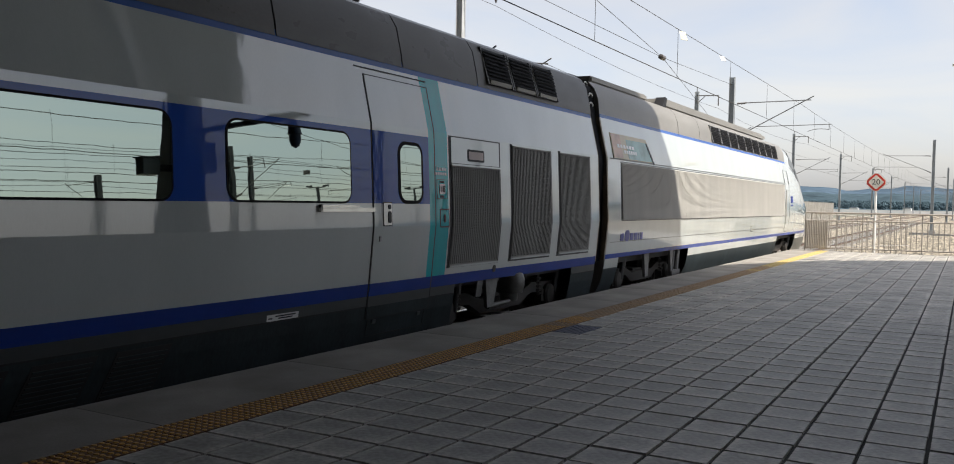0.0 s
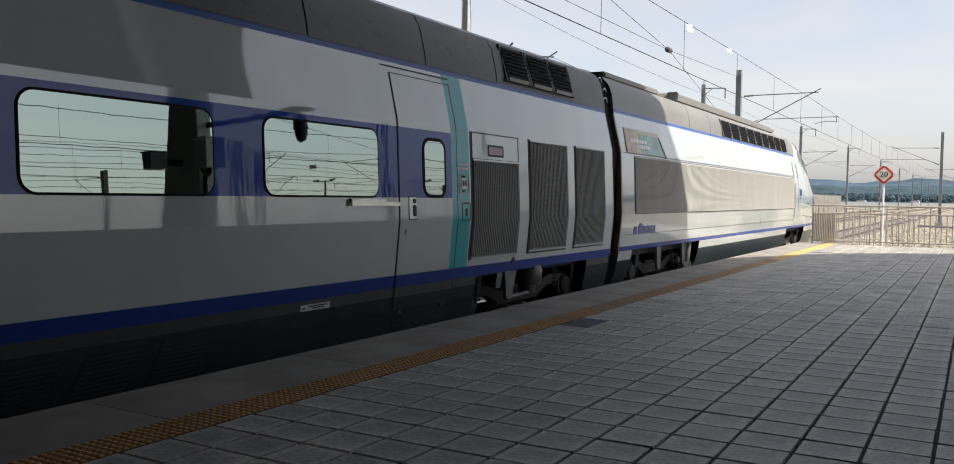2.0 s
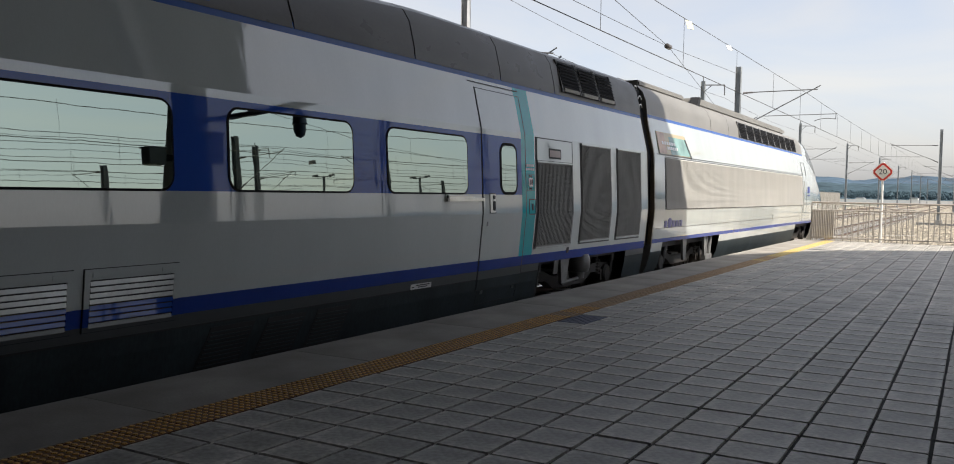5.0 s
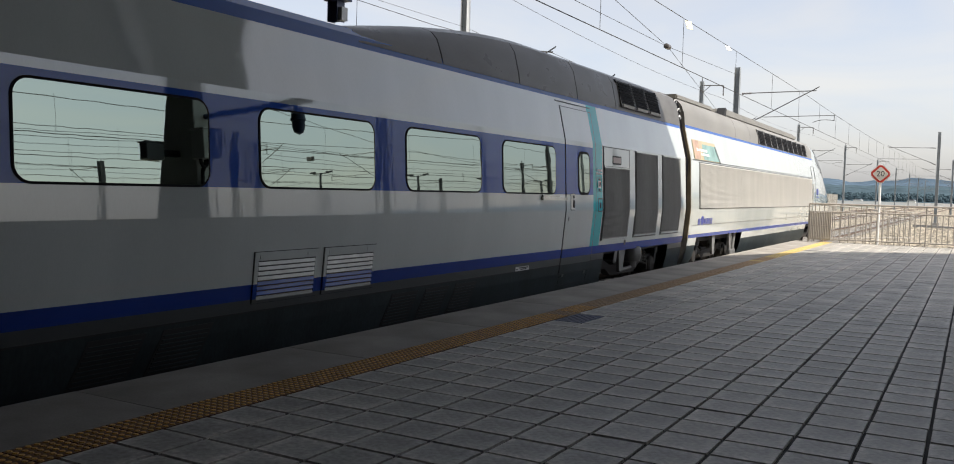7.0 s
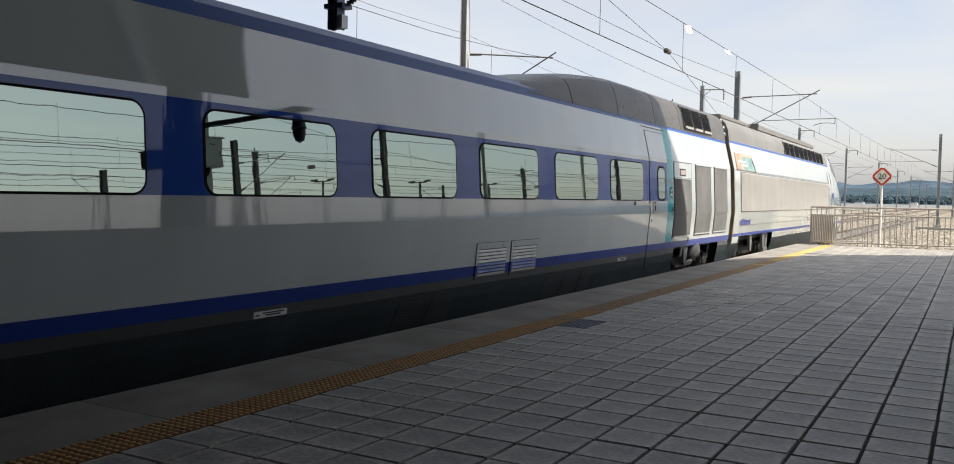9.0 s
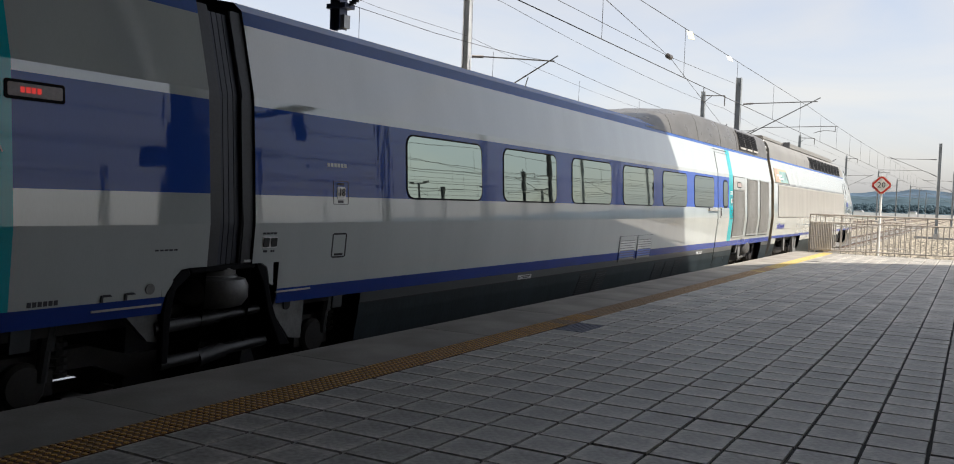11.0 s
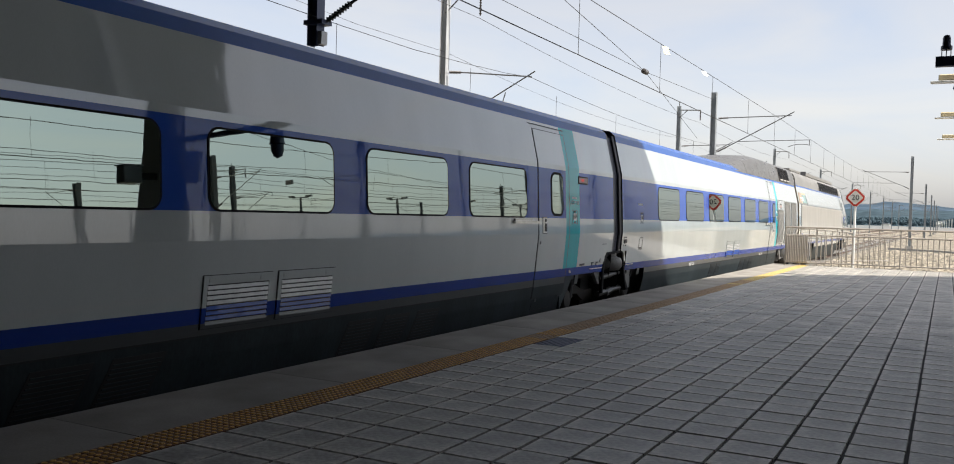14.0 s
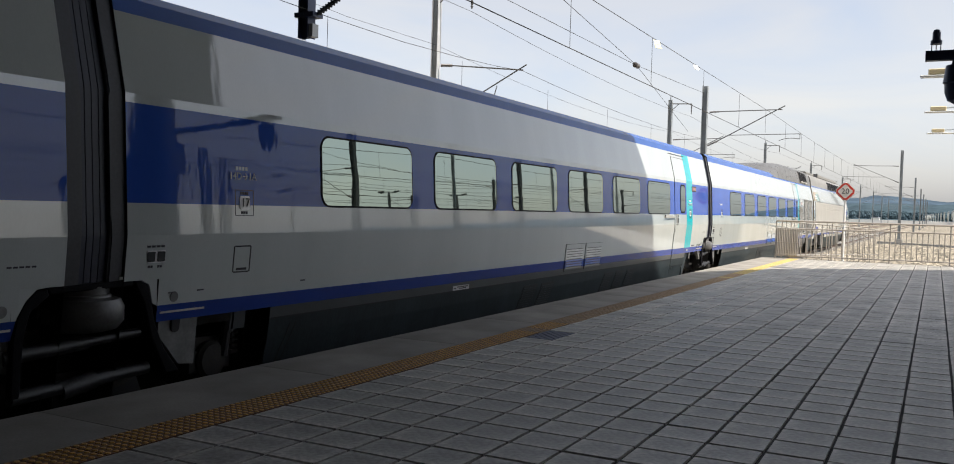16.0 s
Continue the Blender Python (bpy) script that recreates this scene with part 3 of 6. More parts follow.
def train_door(car, y0, tealy):
    """Plug door: leaf in the body's paint bands, narrow window, recessed handle, step hatch and grab rail."""
    y1 = y0 + 1.165
    bm = bmesh.new()
    skin(bm, y0 - 0.012, y1 + 0.024, 0.13, 2.632, 0.004)
    door = part("door", bm, M_SEAM, car)
    bm = bmesh.new()
    bands = ((ZB[0], 5), (ZB[1], 2), (ZB[2], 0), (1.32, 1), (2.06, 0))
    skin(bm, y0 + 0.004, tealy, 0.14, 2.62, 0.009, bands=bands, mi=6)
    skin(bm, tealy, y1 - 0.004, 0.14, 2.62, 0.009, bands=((ZB[0], 5), (ZB[1], 2), (ZB[2], 4)), mi=6)
    part("leaf", bm, BODY, door)
    up = ZB[0] - 0.265
    w = plate("window", door, M_GASKET, y0 + 0.442, y0 + 0.922, 1.318 + up, 1.982 + up, 0.013, 0.14)
    ORIGIN[w.name] = ORIGIN[door.name]
    plate("pane", door, M_GLASS, y0 + 0.482, y0 + 0.882, 1.356 + up, 1.944 + up, 0.016, 0.10, 0.006, "mirror-like coated pane")
    h = y0 - up
    plate("handle_recess", door, M_SEAM, h + 0.155, h + 0.315, 1.085, 1.335, 0.012, 0.012)
    plate("handle_plate", door, M_BRIGHT, h + 0.165, h + 0.305, 1.095, 1.325, 0.015, 0.012)
    plate("handle", door, M_SEAM, h + 0.235, h + 0.285, 1.12, 1.24, 0.024, 0.018)
    plate("key_lock", door, M_SEAM, h + 0.235, h + 0.285, 1.26, 1.31, 0.022, 0.02)
    plate("latch", door, M_STEEL, h + 0.10, h + 0.13, 0.93, 0.985, 0.018, 0.01)
    bm = bmesh.new()
    skin(bm, y0 - 0.14, y1 + 0.02, 2.690, 2.701, 0.008, depth=0.02)
    part("rain_gutter", bm, M_SEAM, car, "dark rain gutter over the door")
    bm = bmesh.new()
    seam(bm, y0 + 0.05, y1 - 0.05, -0.05, 0.17, 0.012)
    part("step_hatch", bm, M_SEAM, car)
    for a in (y0 + 0.12, y1 - 0.2):
        plate("hatch_latch", car, M_SILL, a, a + 0.07, 0.075, 0.12, 0.006, 0.01)
    bm = bmesh.new()
    skin(bm, y0 - 0.86, y0 - 0.005, 1.235, 1.275, 0.03, depth=0.05)
    skin(bm, y0 - 0.83, y0 - 0.25, 1.278, 1.30, 0.018, depth=0.03)
    part("sliding_rail", bm, M_RAILPALE, car, "pale metal door guide rail", smooth=40)
    plate("rail_stop", car, M_SEAM, y0 - 0.855, y0 - 0.83, 1.235, 1.305, 0.03)


def car_number(car, y, z, number):
    bm = bmesh.new()
    seam(bm, y - 0.11, y + 0.11, z - 0.108, z + 0.108, 0.006)
    part("number_frame", bm, M_DARKMARK, car)
    plate("number_board", car, M_MARK, y - 0.06, y + 0.06, z - 0.058, z + 0.058, 0.007, 0.018)
    text_part(number, 0.105, (px(z) + 0.0135, y, z), Euler((radians(90), 0, radians(90))).to_matrix(), M_DARKMARK, car)
    for k, w, n in ((0.082, 0.05, 5), (-0.084, 0.042, 3)):
        bm = bmesh.new()
        step = 2 * w / n
        for i in range(n):
            skin(bm, y - w + i * step, y - w + (i + 0.7) * step, z + k - 0.012, z + k + 0.012, 0.004, depth=0.006)
        part("small_writing", bm, M_DARKMARK, car)


def brake_sign(car, y):
    """Two dark indicator squares with a white bar between and small lettering above and below."""
    plate("indicator_board", car, M_MARK, y, y + 0.18, 0.868, 0.962, 0.003, 0.008)
    for a, b in ((0.008, 0.076), (0.104, 0.172)):
        plate("brake_indicator", car, M_SEAM, y + a, y + b, 0.876, 0.954, 0.010, 0.008)
    writing_bars(car, [(y + 0.0, y + 0.18, 0.985, 0.016, 4), (y + 0.02, y + 0.07, 0.83, 0.018, 2), (y + 0.11, y + 0.16, 0.83, 0.018, 2)], M_DARKMARK)


def writing_bars(car, rows, material):
    """Rows of lettering too small to read: (y0, y1, z, height, count)."""
    for y0, y1, z, h, n in rows:
        bm = bmesh.new()
        step = (y1 - y0) / n
        for k in range(n):
            skin(bm, y0 + k * step, y0 + (k + 0.72) * step, z, z + h, 0.0035, depth=0.006)
        part("lettering", bm, material, car)


def vent_louvre(car, y0, y1, z0=0.335, z1=0.775):
    """A louvred intake in the lower side: frame and slanting blades that carry the body's stripes."""
    v = plate("louvre", car, M_SEAM, y0 - 0.005, y1 + 0.005, z0 - 0.005, z1 + 0.005, 0.003)
    bm = bmesh.new()
    for a, b, c, d in ((y0, y1, z1 - 0.075, z1), (y0, y1, z0, z0 + 0.025), (y0, y0 + 0.045, z0 + 0.025, z1 - 0.075), (y1 - 0.045, y1, z0 + 0.025, z1 - 0.075)):
        skin(bm, a, b, c, d, 0.012, bands=((ZB[1], 2), (ZB[2], 0)), mi=5)
    part("louvre_frame", bm, BODY, v)
    n = 8
    h = (z1 - 0.075 - z0 - 0.025) / n
    for k in range(n):
        za = z0 + 0.025 + k * h
        bm = bmesh.new()
        x = px(za)
        q = [(x + 0.014, za), (x + 0.0165, za + 0.003), (x + 0.0125, za + h * 0.76), (x + 0.001, za + h * 0.76)]
        prism(bm, q, "y", y0 + 0.047, y1 - 0.047)
        m = M_BLADE if za > ZB[2] - 0.01 else M_BLUE if za > ZB[1] - 0.01 else M_SILL
        part("blade", bm, m, v)
    for a, b in ((y0 + 0.06, y0 + 0.16), (y1 - 0.16, y1 - 0.06)):
        plate("louvre_label", v, M_WHITE, a, b, z1 - 0.055, z1 - 0.025, 0.016, depth=0.004)


def skirt_vents(car, y0, n):
    """Dark grilles in the skirt, each a leaning frame of thin bars."""
    for k in range(n):
        a = y0 + k * 0.66
        g = plate("skirt_grille", car, M_SEAM, a, a + 0.50, -0.12, 0.225, 0.004, lean=0.14)
        for i in range(9):
            plate("grille_bar", g, M_SKIRT, a + 0.03 + i * 0.0138, a + 0.485 + i * 0.0138, -0.10 + i * 0.034, -0.088 + i * 0.034, 0.012, depth=0.012)


def side_label(car, y0, y1):
    z = ZB[0] + 0.008
    p = plate("label_plate", car, M_MARK, y0, y1, z, z + 0.058, 0.004)
    w = (y1 - y0)
    for a, b, c in ((0.25, 0.9, 0.034), (0.35, 0.8, 0.014), (0.04, 0.16, 0.018)):
        plate("lettering", p, M_DARKMARK, y0 + a * w, y0 + b * w, z + c, z + c + 0.012, 0.006, depth=0.004)


def wheelset(car, y):
    bm = bmesh.new()
    turned(bm, (XC, y, -0.04), (1, 0, 0), [(-0.8, 0.09), (-0.79, 0.4), (-0.69, 0.46), (-0.665, 0.485), (-0.655, 0.40), (-0.65, 0.10), (0.65, 0.10), (0.655, 0.40), (0.665, 0.485), (0.69, 0.46), (0.79, 0.4), (0.80, 0.38), (0.80, 0.30), (0.765, 0.27), (0.765, 0.14), (0.82, 0.12), (0.82, 0.0)], 28)
    for a in range(6):
        c, s = math.cos(a * math.pi / 3), math.sin(a * math.pi / 3)
        tube(bm, (XC + 0.76, y + 0.2 * c, -0.04 + 0.2 * s), (XC + 0.79, y + 0.2 * c, -0.04 + 0.2 * s), 0.025, 6)
    w = part("wheelset", bm, M_WHEEL, car, "worn steel wheels on an axle", smooth=35, at=(XC, y, -0.04))
    WHEELS.append(w)


WHEELS = []


def bogie_parts(car, yc, wheelbase=3.0):
    bm = bmesh.new()
    for s in (-1, 1):
        x = XC + s * 1.02
        prism(bm, [(yc - 1.75, 0.02), (yc - 0.9, 0.02), (yc - 0.6, -0.12), (yc + 0.6, -0.12), (yc + 0.9, 0.02), (yc + 1.75, 0.02), (yc + 1.7, 0.16), (yc + 0.95, 0.17), (yc + 0.6, 0.06), (yc - 0.6, 0.06), (yc - 0.95, 0.17), (yc - 1.7, 0.16)], "x", x - 0.07, x + 0.07)
    box(bm, XC - 1.0, XC + 1.0, yc - 0.25, yc + 0.25, -0.1, 0.1)
    part("bogie_frame", bm, M_BOGIE, car)
    for d in (-wheelbase / 2, wheelbase / 2):
        wheelset(car, yc + d)
        bm = bmesh.new()
        turned(bm, (XC + 1.0, yc + d, -0.04), (1, 0, 0), [(0, 0.17), (0.14, 0.17), (0.17, 0.14), (0.18, 0.0)], 16)
        box(bm, XC + 0.98, XC + 1.12, yc + d - 0.24, yc + d + 0.24, -0.13, 0.05)
        part("axle_box", bm, M_BOGIE, car, smooth=35)
        for e in (-0.3, 0.3):
            bm = bmesh.new()
            for k in range(5):
                tube(bm, (XC + 1.05, yc + d + e, -0.02 + k * 0.055), (XC + 1.05, yc + d + e, 0.01 + k * 0.055), 0.085, 10)
            tube(bm, (XC + 1.05, yc + d + e, -0.03), (XC + 1.05, yc + d + e, 0.27), 0.055, 8)
            part("coil_spring", bm, M_BOGIE, car, smooth=35)
        bm = bmesh.new()
        tube(bm, (XC + 1.15, yc + d + 0.12, -0.02), (XC + 1.17, yc + d + 0.16, 0.34), 0.045, 10)
        tube(bm, (XC + 1.17, yc + d + 0.14, 0.2), (XC + 1.17, yc + d + 0.17, 0.38), 0.06, 10)
        part("damper", bm, M_DAMPER, car, smooth=35)


def shared_bogie(car, yc):
    """The bogie between two coaches: dark housing round the air spring, two dampers, pale brackets."""
    bogie_parts(car, yc)
    y0, y1 = yc - 0.57, yc + 0.59
    bm = bmesh.new()
    prism(bm, [(y0 - 0.04, -0.3), (y1 + 0.28, -0.3), (y1 + 0.1, 0.14), (y1, 0.36), (y1, 0.76), (y0, 0.76), (y0, 0.40)], "x", XS - 0.52, XS - 0.42)
    part("spring_housing", bm, M_SEAM, car)
    for name, pts in (("housing_cheek", [(y0 - 0.02, 0.02), (y0 + 0.05, 0.02), (y0 + 0.075, 0.42), (y0 + 0.12, 0.58), (y0 + 0.26, 0.68), (y0 + 0.24, 0.735), (y0 + 0.16, 0.725), (y0 + 0.08, 0.65), (y0 + 0.02, 0.55), (y0 - 0.01, 0.40)]),
                      ("housing_cheek", [(y1 + 0.26, 0.0), (y1 + 0.12, 0.0), (y1 - 0.03, 0.30), (y1 - 0.10, 0.56), (y1 - 0.18, 0.70), (y1 - 0.2, 0.75), (y1 - 0.14, 0.74), (y1 - 0.06, 0.70), (y1 - 0.03, 0.58), (y1 + 0.01, 0.40), (y1 + 0.10, 0.2)]),
                      ("housing_top", [(y0 + 0.26, 0.69), (y1 - 0.2, 0.70), (y1 - 0.2, 0.75), (y0 + 0.24, 0.735)])):
        bm = bmesh.new()
        prism(bm, pts, "x", XS - (0.07 if pts[0][0] < yc and name == "housing_cheek" else 0.42), XS - 0.012)
        bmesh.ops.bevel(bm, geom=bm.edges[:], offset=0.01, segments=1, affect="EDGES")
        part(name, bm, M_GASKET, car)
    for pts in ([(y0 - 0.02, 0.535), (y0 + 0.025, 0.56), (y0 + 0.085, 0.66), (y0 + 0.165, 0.73), (y0 + 0.33, 0.745), (y0 + 0.33, 0.775), (y0 - 0.02, 0.775)],
                [(y1 + 0.02, 0.535), (y1 - 0.025, 0.56), (y1 - 0.055, 0.70), (y1 - 0.135, 0.745), (y1 - 0.33, 0.755), (y1 - 0.33, 0.775), (y1 + 0.02, 0.775)]):
        bm = bmesh.new()
        prism(bm, pts, "x", XS - 0.05, XS - 0.016)
        part("arch_corner", bm, M_WHITE, car)
    bm = bmesh.new()
    turned(bm, (XS - 0.20, yc + 0.08, 0.385), (0, 0, 1), [(0.0, 0.17), (0.02, 0.25), (0.08, 0.295), (0.18, 0.295), (0.235, 0.27), (0.25, 0.21), (0.265, 0.205), (0.27, 0.19), (0.33, 0.19)], 26)
    part("air_spring", bm, M_SPRING, car, "worn grey air spring", smooth=40)
    bm = bmesh.new()
    tube(bm, (XS - 0.10, y0 + 0.02, 0.285), (XS - 0.10, y0 + 0.62, 0.315), 0.052, 14)
    tube(bm, (XS - 0.10, y0 + 0.62, 0.315), (XS - 0.10, y1 - 0.08, 0.335), 0.036, 12)
    tube(bm, (XS - 0.10, y0 - 0.04, 0.28), (XS - 0.10, y0 + 0.06, 0.29), 0.06, 12)
    part("yaw_damper", bm, M_DAMPER, car, smooth=35)
    bm = bmesh.new()
    tube(bm, (XS - 0.12, y0 + 0.04, 0.0), (XS - 0.12, y1 + 0.02, 0.05), 0.05, 14)
    tube(bm, (XS - 0.12, y0 + 0.42, -0.01), (XS - 0.12, y0 + 0.70, 0.03), 0.068, 14)
    part("lower_damper", bm, M_DAMPER, car, smooth=35)
    for pts in ([(y0 - 0.36, 0.47), (y0 - 0.02, 0.46), (y0 - 0.0, 0.18), (y0 - 0.10, 0.20)], [(y1 + 0.10, 0.47), (y1 + 0.50, 0.46), (y1 + 0.46, 0.02), (y1 + 0.30, 0.04), (y1 + 0.08, 0.30)]):
        bm = bmesh.new()
        prism(bm, pts, "x", XS - 0.13, XS - 0.07)
        part("pale_bracket", bm, M_BRACKET, car)
    for a, b in ((y0 - 0.62, y0 - 0.02), (y1 + 0.06, y1 + 0.52)):
        plate("edge_strip", car, M_BRIGHT, a, b, 0.468, 0.483, 0.008)
    plate("relief_hole", car, M_SEAM, y1 + 0.21, y1 + 0.29, 0.30, 0.44, -0.012, 0.035, 0.02)
    for a in (yc - 1.75, yc + 1.5):
        plate("hanger", car, M_SILL, a, a + 0.14, 0.25, 0.43, -0.02)


def bellows(car, yc):
    """Rubber gangway between two coaches."""
    bm = bmesh.new()
    prism(bm, [(XC - 1.2, 0.5), (XC + 1.2, 0.5), (XC + 1.24, 2.0), (XC + 1.08, 2.75), (XC - 1.08, 2.75), (XC - 1.24, 2.0)], "y", yc - 0.28, yc + 0.28)
    part("gangway", bm, M_SEAM, car)
    for a, b in ((yc - 0.25, yc - 0.115), (yc + 0.12, yc + 0.25)):
        bm = bmesh.new()
        skin(bm, a, b, 0.72, 2.84, -0.02, depth=0.12)
        bmesh.ops.bevel(bm, geom=[e for e in bm.edges if abs(e.verts[0].co.z - e.verts[1].co.z) > 0.05 and e.calc_length() < 3], offset=0.012, segments=2, affect="EDGES")
        part("rubber_bellows", bm, M_DIAPH, car, smooth=50)
    for k in range(4):
        c = yc - 0.112 + k * 0.058
        bm = bmesh.new()
        skin(bm, c, c + 0.05, 0.72, 2.80, -0.055, depth=0.08)
        part("bellows_fold", bm, M_FOLD, car)


def passenger_coach(y0, y1, door, number, label, g1=0.02):
    """A trailer with six windows, one door, louvres and skirt grilles; y0 rear, y1 front, between gangways."""
    car = thing("passenger_coach", (XC, (y0 + y1) / 2, ZR), label, "train car", "cars of the train")
    teal = (door + 1.03, door + 1.63)
    coach_body(car, y0 + 0.27, y1 + g1 - 0.25, teal, [(y0, teal[0]), (teal[1], y1)], [(y0, y0 + 1.92), (door + 1.09, y1)])
    bm = bmesh.new()
    prism(bm, [(door + 1.07, -0.35), (door + 1.07, 0.403), (door + 1.62, 0.403), (door + 1.50, 0.28), (door + 1.09, -0.10), (door + 1.09, -0.35)], "x", XS - 0.14, XS - 0.075)
    part("skirt_end", bm, M_SKIRT, car)
    train_door(car, door, teal[0])
    for a, b in ((2.08, 0.41), (4.28, 2.64), (6.47, 4.85), (8.60, 6.98), (10.74, 9.12), (12.89, 11.26)):
        train_window(car, door - a, door - b)
    car_number(car, door + 1.41, 1.345, number)
    car_number(car, y0 + 1.50, 1.34, number)
    writing_bars(car, [(y0 + 1.40, y0 + 1.55, 1.615, 0.032, 4), (door + 1.31, door + 1.50, 1.63, 0.035, 4)], M_FAINT)
    if number == "17":
        text_part("14D\u21901A", 0.085, (px(1.53) + 0.006, door + 1.40, 1.57), Euler((radians(90), 0, radians(90))).to_matrix(), M_FAINT, car, "seat_numbers")
    if number == "17":
        text_part("14D\u21921A", 0.085, (px(1.52) + 0.006, y0 + 1.48, 1.563), Euler((radians(90), 0, radians(90))).to_matrix(), M_FAINT, car, "seat_numbers")
    writing_bars(car, [(door + 1.755, door + 1.985, 0.548, 0.034, 6)], M_DARKMARK)
    plate("lifting_mark", car, M_MARK, door + 1.32, door + 1.40, 0.455, 0.495, 0.006, slant=0.04)
    vent_louvre(car, door - 6.51, door - 5.69, 0.36, 0.795)
    vent_louvre(car, door - 5.61, door - 4.78, 0.36, 0.795)
    skirt_vents(car, door - 4.60, 3)
    skirt_vents(car, door - 8.12, 2)
    for a in (y0 + 2.02, y0 + 2.10):
        plate("skirt_seam", car, M_SEAM, a, a + 0.012, -0.26, 0.24, 0.004, lean=0.20)
    side_label(car, door - 10.15, door - 9.73)
    bm = bmesh.new()
    seam(bm, y0 + 1.39, y0 + 1.59, 0.75, 0.97, 0.012)
    part("hatch", bm, M_SEAM, car)
    plate("hatch_sill", car, M_SEAM, y0 + 1.43, y0 + 1.55, 0.765, 0.785, 0.006)
    brake_sign(car, y0 + 0.46)
    writing_bars(car, [(y0 + 0.7, y0 + 0.8, 0.62, 0.012, 1), (y0 + 1.0, y0 + 1.1, 0.62, 0.012, 1), (y0 + 2.3, y0 + 2.4, 0.62, 0.012, 1), (y1 - 0.66, y1 - 0.44, 0.88, 0.012, 5)], M_DARKMARK)
    for a in (y1 - 1.10, y1 - 0.90):
        plate("lifting_hook", car, M_DARKMARK, a, a + 0.016, 0.535, 0.585, 0.012)
        plate("lifting_hook", car, M_DARKMARK, a + 0.016, a + 0.09, 0.572, 0.588, 0.012, slant=0.02)
    plate("jacking_cap", car, M_BRACKET, y1 - 0.72, y1 - 0.64, 0.56, 0.64, 0.006, 0.039)
    plate("jacking_cap", car, M_BRACKET, y0 + 0.72, y0 + 0.80, 0.55, 0.63, 0.006, 0.039)
    ind = plate("destination_display", car, M_GASKET, door + 1.58, door + 2.0, 1.88, 2.005, 0.006, 0.02)
    plate("display_face", ind, M_FACE, door + 1.60, door + 1.98, 1.9, 1.985, 0.009, 0.012, 0.006)
    for k in range(4):
        plate("led_text", ind, M_LED, door + 1.685 + 0.038 * k, door + 1.714 + 0.038 * k, 1.925, 1.962, 0.011, depth=0.004)
    shared_bogie(car, y0 - 0.02)
    bellows(car, y0 + 0.02)
    return car


ZB[:] = (0.30, 0.405, 0.533)
G1, G2 = -8.36, -27.23
CARS = []
CARS.append(passenger_coach(G2, G1, -11.764, "17", "white and blue high-speed passenger coach with teal door stripe", 0.11))
CARS.append(passenger_coach(G2 - 18.7, G2, -30.49, "16", "trailing white and blue high-speed passenger coach"))

# --- the motor coach at the head of the trailers
GP = 13.62
ZB[:] = (0.265, 0.372, 0.502)
car = thing("motor_coach", (XC, (G1 + GP) / 2, ZR), "white and blue motor coach with grey roof fairing and side grilles", "train car", "cars of the train")
CARS.append(car)
DOOR = 7.217
coach_body(car, G1 + 0.36, GP - 0.22, (8.267, 8.685), [(G1, 8.267)], [(G1, G1 + 1.92), (8.95, 12.45)], open_end=GP - 0.22)
train_door(car, DOOR, 8.267)
for k in range(6):
    train_window(car, DOOR - 1.98 - 2.195 * k, DOOR - 0.37 - 2.195 * k)
car_number(car, 8.55, 1.49, "18")
car_number(car, G1 + 1.50, 1.36, "18")
writing_bars(car, [(G1 + 1.3, G1 + 1.6, 1.6, 0.035, 6), (8.43, 8.66, 1.70, 0.035, 4), (8.41, 8.66, 1.65, 0.03, 5)], M_FAINT)
bm = bmesh.new()
seam(bm, 8.50, 8.69, 1.06, 1.26, 0.014)
part("lock_hatch", bm, M_SEAM, car)
plate("lock_slot", car, M_SEAM, 8.575, 8.615, 1.11, 1.2, 0.006, 0.018)
vent_louvre(car, 0.80, 1.63)
vent_louvre(car, 1.715, 2.53)
skirt_vents(car, 2.77, 3)
skirt_vents(car, -0.90, 2)
side_label(car, 5.76, 6.17)
side_label(car, -2.95, -2.54)
bm = bmesh.new()
seam(bm, G1 + 1.40, G1 + 1.60, 0.75, 0.97, 0.016)
part("hatch", bm, M_SEAM, car)
plate("hatch_sill", car, M_SEAM, G1 + 1.44, G1 + 1.56, 0.765, 0.785, 0.006)
brake_sign(car, G1 + 0.46)
# upright pilasters and the three grilles at the motor end
bm = bmesh.new()
for a, b in ((8.735, 9.965), (10.29, 11.55), (11.84, 13.03)):
    skin(bm, a - 0.02, b + 0.02, 0.575, 2.115, 0.003)
part("grille_surround", bm, M_SEAM, car)


